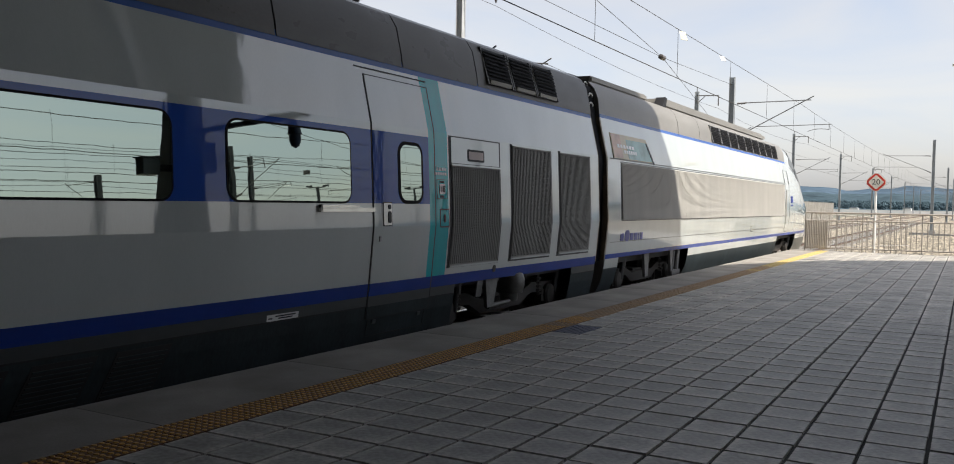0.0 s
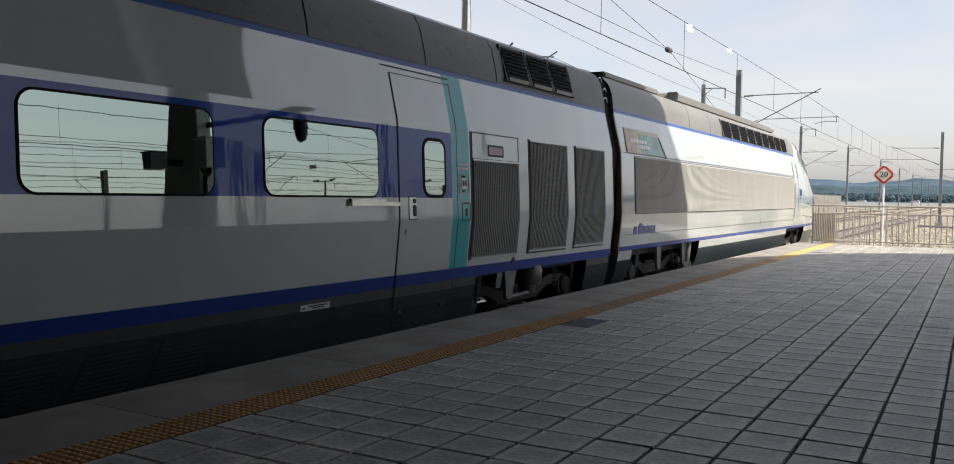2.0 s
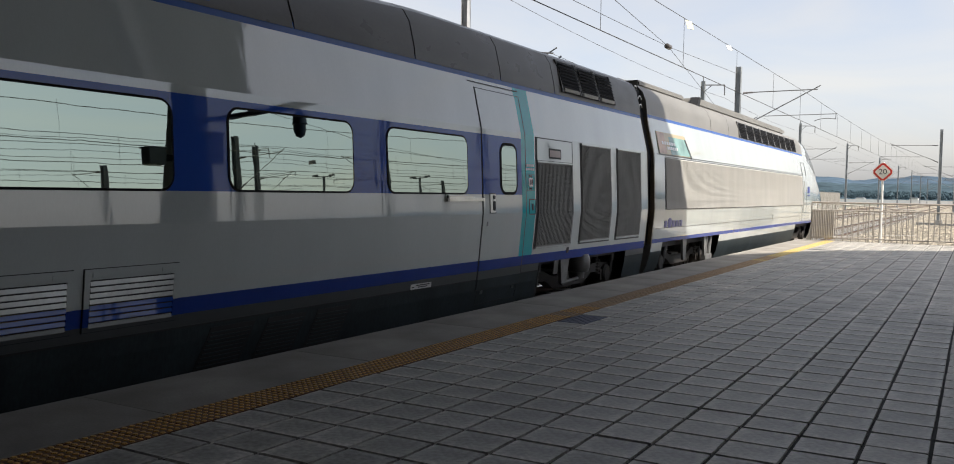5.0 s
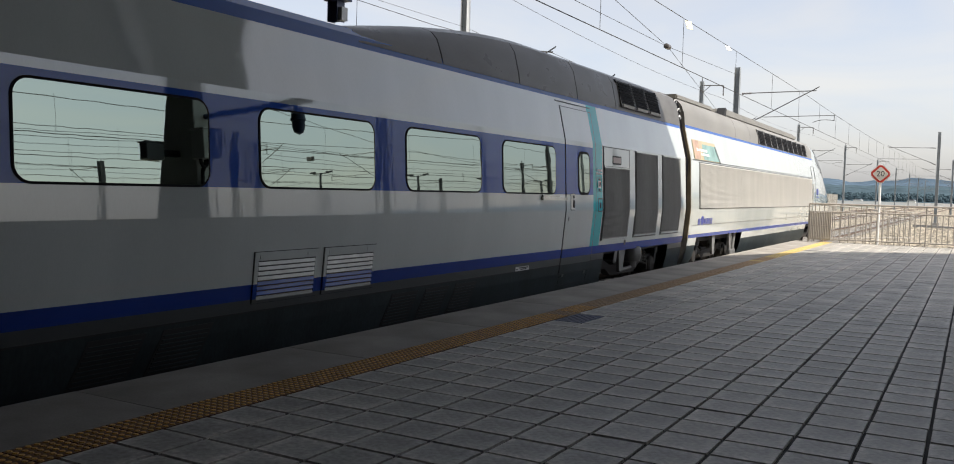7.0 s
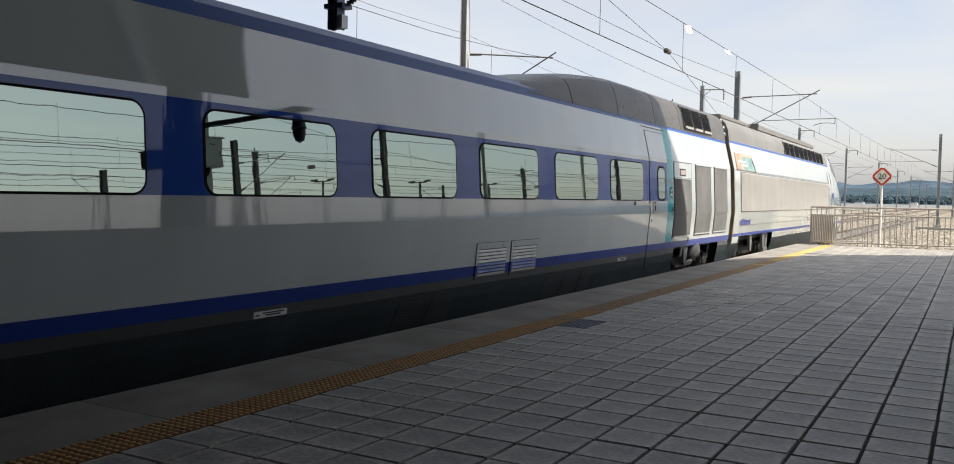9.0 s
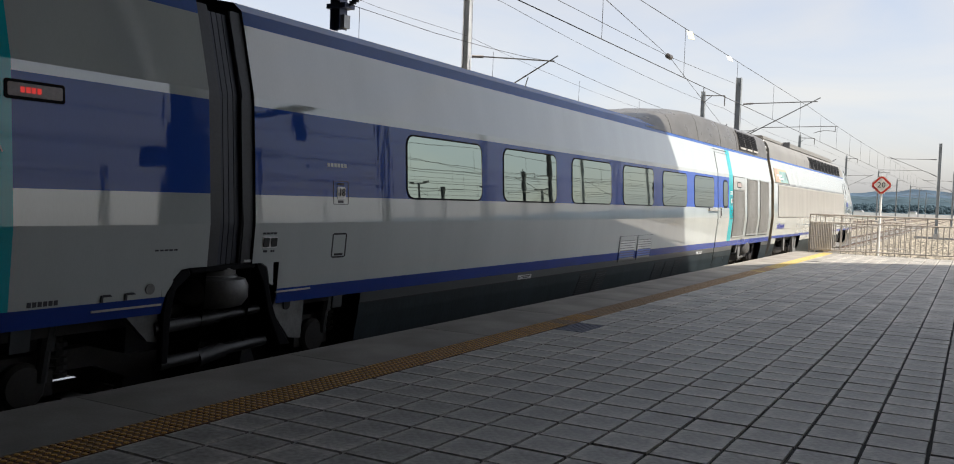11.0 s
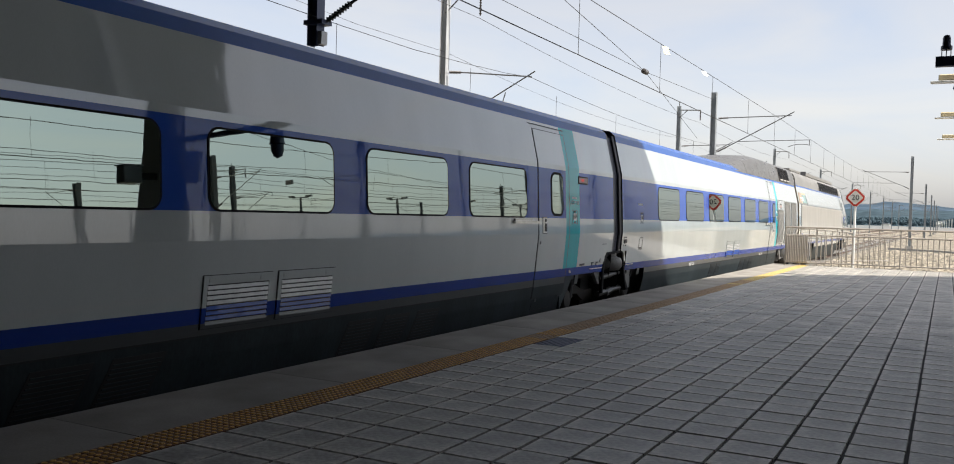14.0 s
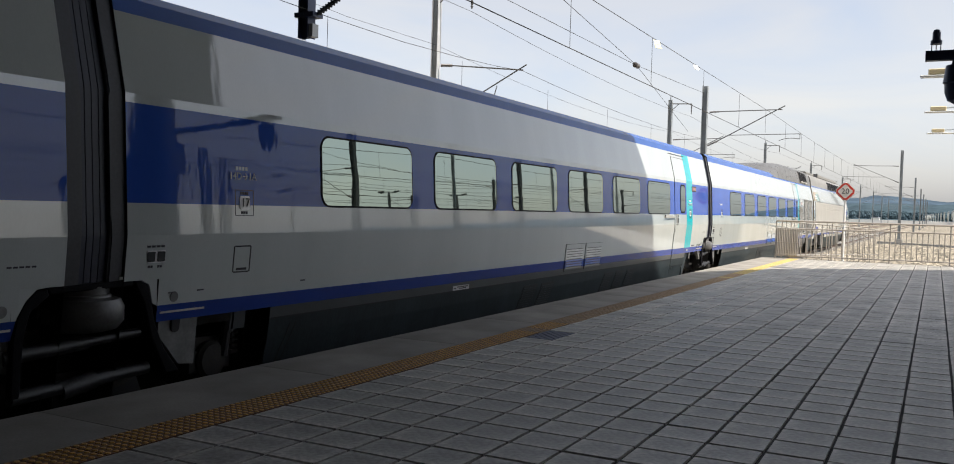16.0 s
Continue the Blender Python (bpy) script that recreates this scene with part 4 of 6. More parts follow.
def shade_slats(name, parent, material, y0, y1, z0, z1, pitch, depth, label=""):
    """A panel of fine level slats, each sloping outwards and down to a sharp lip. The slats are added to deepen its
    shade.
    """
    n = round((z1 - z0) / pitch)
    p = (z1 - z0) / n
    pts = [(px(z0) - 0.012, z0)]
    for k in range(n):
        z = z0 + k * p
        pts += [(px(z) + 0.004 + depth, z + 0.0005), (px(z + p) + 0.004, z + p - 0.0005)]
    pts.append((px(z1) - 0.012, z1))
    bm = bmesh.new()
    rows = [[bm.verts.new((x, y, z)) for x, z in pts] for y in (y0, y1)]
    for k in range(len(pts) - 1):
        bm.faces.new((rows[0][k], rows[1][k], rows[1][k + 1], rows[0][k + 1]))
    for y, r in zip((y0, y1), rows):
        for k in range(1, len(pts) - 2, 2):
            back = [bm.verts.new((px(r[j].co.z) - 0.012, y, r[j].co.z)) for j in (k + 1, k)]
            bm.faces.new((r[k], r[k + 1], back[0], back[1]))
    bmesh.ops.recalc_face_normals(bm, faces=bm.faces)
    return part(name, bm, material, parent, label)


def upright_ribs(name, parent, material, y0, y1, z0, z1, pitch, width, low, high):
    """Fine upright ribs that stand proud of a panel."""
    bm = bmesh.new()
    n = int((y1 - y0) / pitch)
    for k in range(n):
        a = y0 + (y1 - y0) * (k + 0.25) / n
        skin(bm, a, a + width, z0, z1, high, depth=high - low)
    return part(name, bm, material, parent)


def ribbed_panel(car, y0, y1, z0, z1):
    """A matt panel of fine upright ribs between two thin rails."""
    g = shade_slats("grille", car, M_PANELSHADE, y0, y1, z0, z1, 0.018, 0.011)
    upright_ribs("ribs", g, M_PANELSHADE, y0, y1, z0 + 0.02, z1 - 0.02, 0.045, 0.020, 0.005, 0.017)
    for z in (z0 - 0.02, z1):
        plate("rail", g, M_WHITE, y0 - 0.01, y1 + 0.01, z, z + 0.022, 0.024, depth=0.03)


ribbed_panel(car, 8.76, 9.945, 0.60, 1.77)
plate("panel", car, M_WHITE, 8.76, 9.945, 1.80, 2.10, 0.008)
f = plate("indicator_frame", car, M_SEAM, 9.135, 9.55, 1.835, 1.98, 0.011, 0.02)
plate("display_face", f, mat("display_face_pale", (0.42, 0.33, 0.31), rough=0.4), 9.165, 9.52, 1.86, 1.955, 0.014, 0.012, 0.006)
ribbed_panel(car, 10.31, 11.53, 0.62, 2.09)
ribbed_panel(car, 11.86, 13.01, 0.62, 2.09)
plate("filler_hole", car, M_SEAM, 9.86, 9.94, 0.46, 0.55, 0.006, 0.035)
bogie_parts(car, 10.75)
bm = bmesh.new()
turned(bm, (XS - 0.19, 10.65, 0.02), (0, 0, 1), [(0.0, 0.12), (0.10, 0.13), (0.11, 0.19), (0.20, 0.215), (0.30, 0.215), (0.37, 0.19), (0.40, 0.12), (0.44, 0.12)], 22)
part("air_spring", bm, M_SPRING, car, "grey air spring reservoir", smooth=40)
bm = bmesh.new()
prism(bm, [(9.80, 0.42), (10.16, 0.42), (10.02, 0.0), (9.86, 0.0)], "x", XS - 0.14, XS - 0.09)
part("pale_bracket", bm, M_BRACKET, car)
plate("hanger", car, M_BRACKET, 9.56, 9.70, 0.16, 0.42, -0.03)
bm = bmesh.new()
tube(bm, (XS - 0.14, 9.95, 0.0), (XS - 0.14, 10.55, 0.02), 0.035, 12)
part("lower_damper", bm, M_SPRING, car, smooth=35)
bm = bmesh.new()
tube(bm, (XS - 0.12, 10.95, 0.40), (XS - 0.12, 11.55, 0.40), 0.02, 8)
part("cross_rod", bm, M_BRIGHT, car, smooth=35)
bm = bmesh.new()
prism(bm, [(8.46, -0.3), (8.46, 0.0), (8.75, 0.25), (8.95, 0.43), (8.97, 0.43), (8.97, -0.3)], "x", XS - 0.2, XS - 0.115)
part("skirt_end", bm, M_SKIRT, car)
# the high fairing on the roof
HOOD = [(-0.178, 2.80), (-0.20, 2.95), (-0.27, 3.24), (-0.36, 3.38), (-0.52, 3.46), (-0.8, 3.51), (-1.45, 3.54)]


def fairing(k):
    return both_sides([(d, 2.80 + (z - 2.80) * k) if z > 2.80 else (d, z) for d, z in HOOD])


def rise(y):
    u = min(max((y - 2.4) / 4.4, 0), 1)
    return 0.28 + 0.72 * math.sin(u * math.pi / 2)


for a, b in ((2.4, 4.0), (4.0, 5.98), (5.98, 7.98), (7.98, 9.66), (9.66, 13.44)):
    bm = bmesh.new()
    ys = np.linspace(a + 0.012, b - 0.012, 7)
    loft(bm, [(y, fairing(rise(y))) for y in ys])
    part("roof_fairing", bm, M_ROOFSHADE, car, smooth=28)
bm = bmesh.new()
loft(bm, [(y, [(XC + (x - XC) * 0.992, z - 0.012) for x, z in fairing(rise(y))]) for y in np.linspace(2.45, 13.3, 24)])
part("fairing_core", bm, M_SEAM, car)


def hood_x(z):
    return XS + float(np.interp(z, [p[1] for p in HOOD], [p[0] for p in HOOD]))


def roof_louvre(car, y0, y1, z0, z1, light_sill):
    """An intake in the roof fairing: dark recess, frame and blades."""
    bm = bmesh.new()
    zs = [z0, (z0 + z1) / 2, z1]
    v = [[bm.verts.new((hood_x(z) + 0.004, y, z)) for y in (y0, y1)] for z in zs]
    for a, b in zip(v, v[1:]):
        bm.faces.new((a[0], a[1], b[1], b[0]))
    g = part("roof_intake", bm, M_SEAM, car)
    n = 9
    for k in range(n):
        za = z0 + 0.02 + (z1 - z0 - 0.03) * k / n
        h = (z1 - z0 - 0.03) / n
        x = hood_x(za)
        bm = bmesh.new()
        prism(bm, [(x + 0.03, za), (x + 0.03, za + 0.008), (hood_x(za + h) + 0.006, za + h), (hood_x(za + h) - 0.004, za + h)], "y", y0 + 0.03, y1 - 0.03)
        part("blade", bm, M_LOUVRE, g)
    if light_sill:
        bm = bmesh.new()
        box(bm, hood_x(z0) + 0.0, hood_x(z0) + 0.042, y0 + 0.05, y1 - 0.09, z0 + 0.008, z0 + 0.058)
        part("intake_sill", bm, M_PANELSUN, g, "pale sill of the intake")
    for a in (y0, y1 - 0.03):
        bm = bmesh.new()
        x0, x1 = hood_x(z0), hood_x(z1)
        prism(bm, [(x0, z0), (x0 + 0.038, z0), (x1 + 0.038, z1), (x1, z1)], "y", a - (0.0 if light_sill else 0.03), a + 0.03)
        part("intake_post", bm, M_ROOFSHADE if light_sill else M_SPRING, g)


for k in range(3):
    roof_louvre(car, 9.90 + k * 0.745, 9.90 + k * 0.745 + 0.715, 2.86, 3.345, True)
bm = bmesh.new()
tube(bm, (XC + 0.5, 11.3, 3.52), (XC + 0.5, 11.55, 3.66), 0.015, 6)
part("roof_antenna", bm, M_SEAM, car)
shared_bogie(car, G1 + 0.02)
bellows(car, G1 + 0.11)

# --- the power car
car = thing("power_car", (XC, 25.0, ZR), "cream white power car with grey roof, louvres and sloping nose", "train car", "cars of the train")
CARS.append(car)
PSIDE = [(-0.30, -0.35), (-0.115, 0.02), (-0.058, 0.265), (-0.033, 0.43), (-0.025, 0.507), (0.021, 1.08), (-0.0235, 2.06), (-0.168, 2.74), (-0.181, 2.80), (-0.194, 2.86), (-0.22, 3.10), (-0.29, 3.28), (-0.42, 3.41), (-0.7, 3.49), (-1.45, 3.53)]
NOSE = ((13.84, 1, 3.53), (14.5, 1, 3.53), (18.85, 1, 3.53), (28.9, 1, 3.53), (30.6, 1, 3.52), (31.5, 1, 3.42), (32.2, 0.995, 3.28), (33.2, 0.98, 2.95), (34.2, 0.955, 2.55), (35.1, 0.90, 2.15), (35.8, 0.80, 1.80), (36.3, 0.62, 1.42), (36.5, 0.35, 1.10))


def nose_section(s, top, out=0.0):
    return [(XC + (x - XC) * s + (out if x > XC else -out), z if z < 0.53 else 0.53 + (z - 0.53) * (top - 0.53) / 3.0) for x, z in both_sides(PSIDE)]


def pm(y, z):
    if y is None:
        return 9
    if z < 0.265:
        return 6 if y < 29.5 else 5
    if z < 0.43:
        return 0
    if z < 0.507:
        return 2
    if y > 30.5:
        return 0
    if z < 2.80:
        return 0
    return 3 if z < 2.87 else 9


def pcut(y, z):
    return z < 0.43 and (14.5 < y < 18.85 or 28.9 < y < 32.2)


bm = bmesh.new()
loft(bm, [(y, nose_section(s, top)) for y, s, top in NOSE], pm, pcut)
part("body_shell", bm, BODY, car, smooth=24)
bm = bmesh.new()
box(bm, XC - 1.22, XC + 1.22, 13.9, 34.0, 0.30, 0.42)
box(bm, XC - 1.1, XC + 1.1, 18.9, 28.8, -0.3, 0.3)
part("underframe", bm, M_BOGIE, car)
bm = bmesh.new()
for a, b in ((14.47, 29.85),):
    seam(bm, a, b, 1.07, 2.085, 0.012)
part("panel_seam", bm, M_SEAM, car)
for a, b in zip((14.5, 18.39, 22.29, 26.09), (18.384, 22.284, 26.084, 29.82)):
    # smooth panel, given slats so that its shape holds more shade
    shade_slats("side_panel", car, M_PANELSUN, a, b, 1.08, 2.07, 0.020, 0.016, "matt cream side panel with rain streaks, slats added to deepen shade")
bm = bmesh.new()
for z in (0.70, 2.12):
    skin(bm, 14.0, 29.85, z, z + 0.012, 0.002, depth=0.01)
part("crease_line", bm, M_SPRING, car)
po = plate("poster", car, M_POSTER1, 14.15, 16.30, 2.14, 2.57, 0.006, slant=0.26, label="faded advertising poster in yellow and green")
plate("poster_field", po, M_POSTER2, 14.90, 16.28, 2.15, 2.50, 0.008, slant=0.22, depth=0.004)
plate("poster_margin", po, M_POSTER3, 14.17, 14.62, 2.15, 2.56, 0.008, depth=0.004)
for k in range(6):
    plate("peeled_edge", po, M_SEAM, 16.00 + 0.045 * k, 16.07 + 0.045 * k + 0.01 * (k % 2), 2.50 - 0.065 * (k + 1), 2.50 - 0.065 * k, 0.012, depth=0.006)
for a, b, z in ((14.4, 15.3, 2.33), (14.7, 15.4, 2.24)):
    bm = bmesh.new()
    for k in range(6):
        skin(bm, a + (b - a) * k / 6, a + (b - a) * (k + 0.7) / 6, z, z + 0.06, 0.011, depth=0.004)
    part("lettering", bm, M_MARK, po)
# operator's mark, in plain shapes
for a, w in ((14.48, 0.16), (14.98, 0.17), (15.20, 0.17), (15.42, 0.06), (15.53, 0.13)):
    plate("logo_bar", car, M_LOGO, a, a + w, 0.715, 0.845, 0.004, depth=0.006)
plate("logo_disc", car, M_LOGO, 14.70, 14.94, 0.70, 0.90, 0.004, 0.09, 0.006)
for a, b in ((30.95, 31.03), (31.07, 31.17), (31.21, 31.33)):
    plate("logo_mark", car, M_LOGO, a, b, 1.50, 1.72, 0.006)
plate("logo_line", car, M_LOGO, 30.95, 31.33, 1.40, 1.43, 0.006)
bm = bmesh.new()
seam(bm, 24.9, 25.15, 0.66, 0.82, 0.012, "lb")
part("hatch", bm, M_SEAM, car)
bm = bmesh.new()
seam(bm, 29.95, 30.65, 0.55, 2.55, 0.014)
part("cab_door_seam", bm, M_SILL, car)
bm = bmesh.new()
tube(bm, (XS + 0.05, 29.86, 0.8), (XS + 0.05, 29.86, 1.9), 0.018, 8)
part("grab_rail", bm, M_BRIGHT, car)


def roof_x(z):
    return XS + float(np.interp(z, [p[1] for p in PSIDE], [p[0] for p in PSIDE]))


hood_x = roof_x
for k in range(9):
    roof_louvre(car, 21.2 + k * 0.91, 21.2 + k * 0.91 + 0.87, 2.88, 3.29, False)
for y in (18.4, 20.1):
    bm = bmesh.new()
    loft(bm, [(y + d, [(x + (0.003 if x > XC else -0.003), z + 0.003) for x, z in both_sides(PSIDE[8:])]) for d in (0, 0.02)], caps=False)
    part("roof_seam", bm, M_SEAM, car)
bm = bmesh.new()
box(bm, XC - 0.55, XC + 0.55, 14.2, 16.9, 3.5, 3.62)
box(bm, XC - 0.95, XC - 0.6, 14.2, 17.2, 3.46, 3.57)
box(bm, XC + 0.6, XC + 0.95, 14.2, 17.2, 3.44, 3.56)
bmesh.ops.bevel(bm, geom=bm.edges[:], offset=0.03, segments=2, affect="EDGES")
part("roof_cover", bm, M_ROOFSUN, car)
bm = bmesh.new()
prism(bm, [(18.05, 3.40), (28.2, 3.40), (28.6, 3.50), (28.2, 3.60), (18.2, 3.61)], "x", XC - 1.02, XC + 1.02)
bmesh.ops.bevel(bm, geom=[e for e in bm.edges if abs(e.verts[0].co.y - e.verts[1].co.y) > 2], offset=0.05, segments=3, affect="EDGES")
part("roof_ridge", bm, M_ROOFSUN, car, smooth=35)
bm = bmesh.new()
prism(bm, [(17.94, 3.41), (18.16, 3.40), (18.26, 3.60), (18.12, 3.62)], "x", XC + 0.84, XC + 1.04)
part("ridge_mouth", bm, M_SEAM, car)
# windscreen: dark panes that follow the nose
bm = bmesh.new()
secs = []
for y, s, top in NOSE[5:9]:
    q = nose_section(s, top, 0.006)
    secs.append((y, [(x, z + 0.008) for x, z in q[9:18]]))
loft(bm, secs, caps=False)
part("windscreen", bm, M_WIND, car, "dark raked windscreen")
bm = bmesh.new()
loft(bm, [(y, nose_section(s, top, 0.006)[7:9]) for y, s, top in NOSE[5:8]], caps=False)
part("cab_side_window", bm, M_WIND, car)
for yc in (16.7, 30.6):
    bogie_parts(car, yc, 2.9)
for a, b in ((16.05, 16.35), (17.7, 17.9)):
    bm = bmesh.new()
    prism(bm, [(a, 0.42), (b, 0.42), (b - 0.06, -0.02), (a + 0.08, -0.02)], "x", XS - 0.14, XS - 0.09)
    part("pale_bracket", bm, M_BRACKET, car)
bm = bmesh.new()
for y in (18.0, 18.35):
    tube(bm, (XS - 0.16, y, -0.05), (XS - 0.14, y + 0.05, 0.40), 0.05, 10)
box(bm, XS - 0.2, XS - 0.1, 17.9, 18.45, -0.12, 0.0)
part("brake_rigging", bm, M_BRACKET, car, smooth=35)
# black block that fills the gap between motor coach and power car
bm = bmesh.new()
prism(bm, [(XC - 1.33, 0.4), (XC + 1.33, 0.4), (XC + 1.38, 2.05), (XC + 1.22, 2.75), (XC + 1.10, 3.3), (XC + 0.9, 3.42), (XC - 0.9, 3.42), (XC - 1.10, 3.3), (XC - 1.22, 2.75), (XC - 1.38, 2.05)], "y", GP - 0.2, GP + 0.2)
part("coupling_gap", bm, M_GASKET, car, "black filler block in the coupling gap")
for y, name in ((GP - 0.215, "rear_frame"), (GP + 0.205, "front_frame")):
    bm = bmesh.new()
    skin(bm, y - 0.03, y + 0.03, 0.42, 2.80, -0.004, depth=0.08)
    part(name, bm, M_TAN, car, "dusty tan end frame of the coupling")
for y, z, x in ((GP - 0.06, 3.30, XC + 1.06), (GP + 0.02, 3.12, XC + 1.12), (GP - 0.04, 2.96, XC + 1.16)):
    bm = bmesh.new()
    for k in range(6):
        a, b = math.pi * k / 6, math.pi * (k + 1) / 6
        tube(bm, (x + 0.05, y - 0.08 * math.cos(a), z + 0.06 * math.sin(a)), (x + 0.05, y - 0.08 * math.cos(b), z + 0.06 * math.sin(b)), 0.013, 6)
    part("jumper_cable", bm, M_POST, car, "white jumper cable", smooth=40)

# ---------------------------------------------------------------- fence and sign at the platform's end
FA, FB = Vector((-4.33, 29.15, 0)), Vector((3.4, 30.3, 0))
FD = (FB - FA).normalized()
fence = thing("platform_end_fence", FA, "brown-grey steel bar fence across the platform end", "fence")


def along(d, z=0.0):
    return FA + FD * d + Vector((0, 0, z))


FL = (FB - FA).length
for z, r in ((1.20, 0.028), (0.96, 0.022), (0.10, 0.022)):
    bm = bmesh.new()
    tube(bm, along(0, z), along(FL, z), r, 8)
    part("rail", bm, M_FENCE, fence, smooth=40)
d = 0.0
k = 0
while d < FL:
    bm = bmesh.new()
    if k % 11 == 0:
        tube(bm, along(d, 0.0), along(d, 1.2), 0.02, 10)
        tube(bm, along(d, 0.0), along(d, 0.015), 0.07, 10)
        part("post", bm, M_FENCE, fence, smooth=40)
    else:
        tube(bm, along(d, 0.08), along(d, 0.97), 0.0155, 6)
        part("bar", bm, M_FENCE, fence, smooth=40)
        if k % 4 == 2:
            bm = bmesh.new()
            tube(bm, along(d, 0.96), along(d, 1.2), 0.012, 6)
            part("stub", bm, M_FENCE, fence, smooth=40)
    d += 0.15
    k += 1
for i in range(13):
    bm = bmesh.new()
    q = along(0.04 + i * 0.05)
    tube(bm, q + Vector((0, -0.03, 0.10)), q + Vector((0, -0.03, 0.96)), 0.0262, 6)
    part("close_bar", bm, M_FENCE, fence)
for z in (0.14, 0.52, 0.92):
    bm = bmesh.new()
    tube(bm, along(0.02, z) + Vector((0, -0.045, 0)), along(0.68, z) + Vector((0, -0.045, 0)), 0.012, 6)
    part("panel_rail", bm, M_FENCE, fence)
# the side return along the track
ret = thing("side_fence", (FA.x, FA.y + 0.15, -0.7), "brown-grey steel bar fence along the track", "fence")
bm = bmesh.new()
for z in (1.2, 0.96, 0.1):
    tube(bm, (FA.x + 0.02, FA.y + 0.1, z), (FA.x + 2.2, FA.y + 14.0, z - 0.35), 0.022, 8)
part("rail", bm, M_FENCE, ret, smooth=40)
for k in range(15):
    u = (k + 0.5) / 15
    bm = bmesh.new()
    tube(bm, (FA.x + 0.02 + 2.18 * u, FA.y + 0.1 + 13.9 * u, -0.71), (FA.x + 0.02 + 2.18 * u, FA.y + 0.1 + 13.9 * u, 1.2 - 0.35 * u), 0.02, 6)
    part("post", bm, M_FENCE, ret)

SP = Vector((-2.68, 33.1, -0.68))
sign = thing("speed_sign", SP, "red and white diamond speed sign on a white post", "sign")
bm = bmesh.new()
tube(bm, SP, SP + Vector((0, 0, 3.27)), 0.04, 12)
tube(bm, SP, SP + Vector((0, 0, 0.03)), 0.11, 12)
part("post", bm, M_POST, sign, smooth=40)
C = SP + Vector((0, -0.05, 2.945))


def diamond(r, y0, y1, cut=0.05):
    bm = bmesh.new()
    p = []
    for a in range(4):
        c0 = Vector((math.cos(a * math.pi / 2), math.sin(a * math.pi / 2)))
        t = Vector((-c0.y, c0.x))
        p += [c0 * (r - cut) - t * cut, c0 * (r - cut) + t * cut]
    prism(bm, [(C.x + q.x, C.z + q.y) for q in p], "y", C.y + y0, C.y + y1)
    return bm


part("plate", diamond(0.383, 0.0, 0.012, 0.08), M_SIGNWHITE, sign)
part("red_border", diamond(0.349, -0.006, 0.0, 0.057), M_RED, sign)
part("white_field", diamond(0.257, -0.010, -0.006, 0.023), M_SIGNWHITE, sign)
text_part("20", 0.268, C + Vector((0, -0.013, 0)), Euler((radians(90), 0, 0)).to_matrix(), M_DARKMARK, sign)

# ---------------------------------------------------------------- overhead line
def mast_shape(bm, x, y, z0, z1, w=0.24, f=0.24):
    """An upright H-section."""
    t = 0.018
    box(bm, x - w / 2, x - w / 2 + t, y - f / 2, y + f / 2, z0, z1)
    box(bm, x + w / 2 - t, x + w / 2, y - f / 2, y + f / 2, z0, z1)
    box(bm, x - w / 2 + t, x + w / 2 - t, y - t / 2, y + t / 2, z0, z1)


def insulator(bm, p, q, r=0.06, n=7):
    p, q = Vector(p), Vector(q)
    for k in range(n):
        a, b = p.lerp(q, k / n), p.lerp(q, (k + 0.55) / n)
        tube(bm, a, b, r, 10, r * 0.55)
    tube(bm, p, q, r * 0.45, 8)


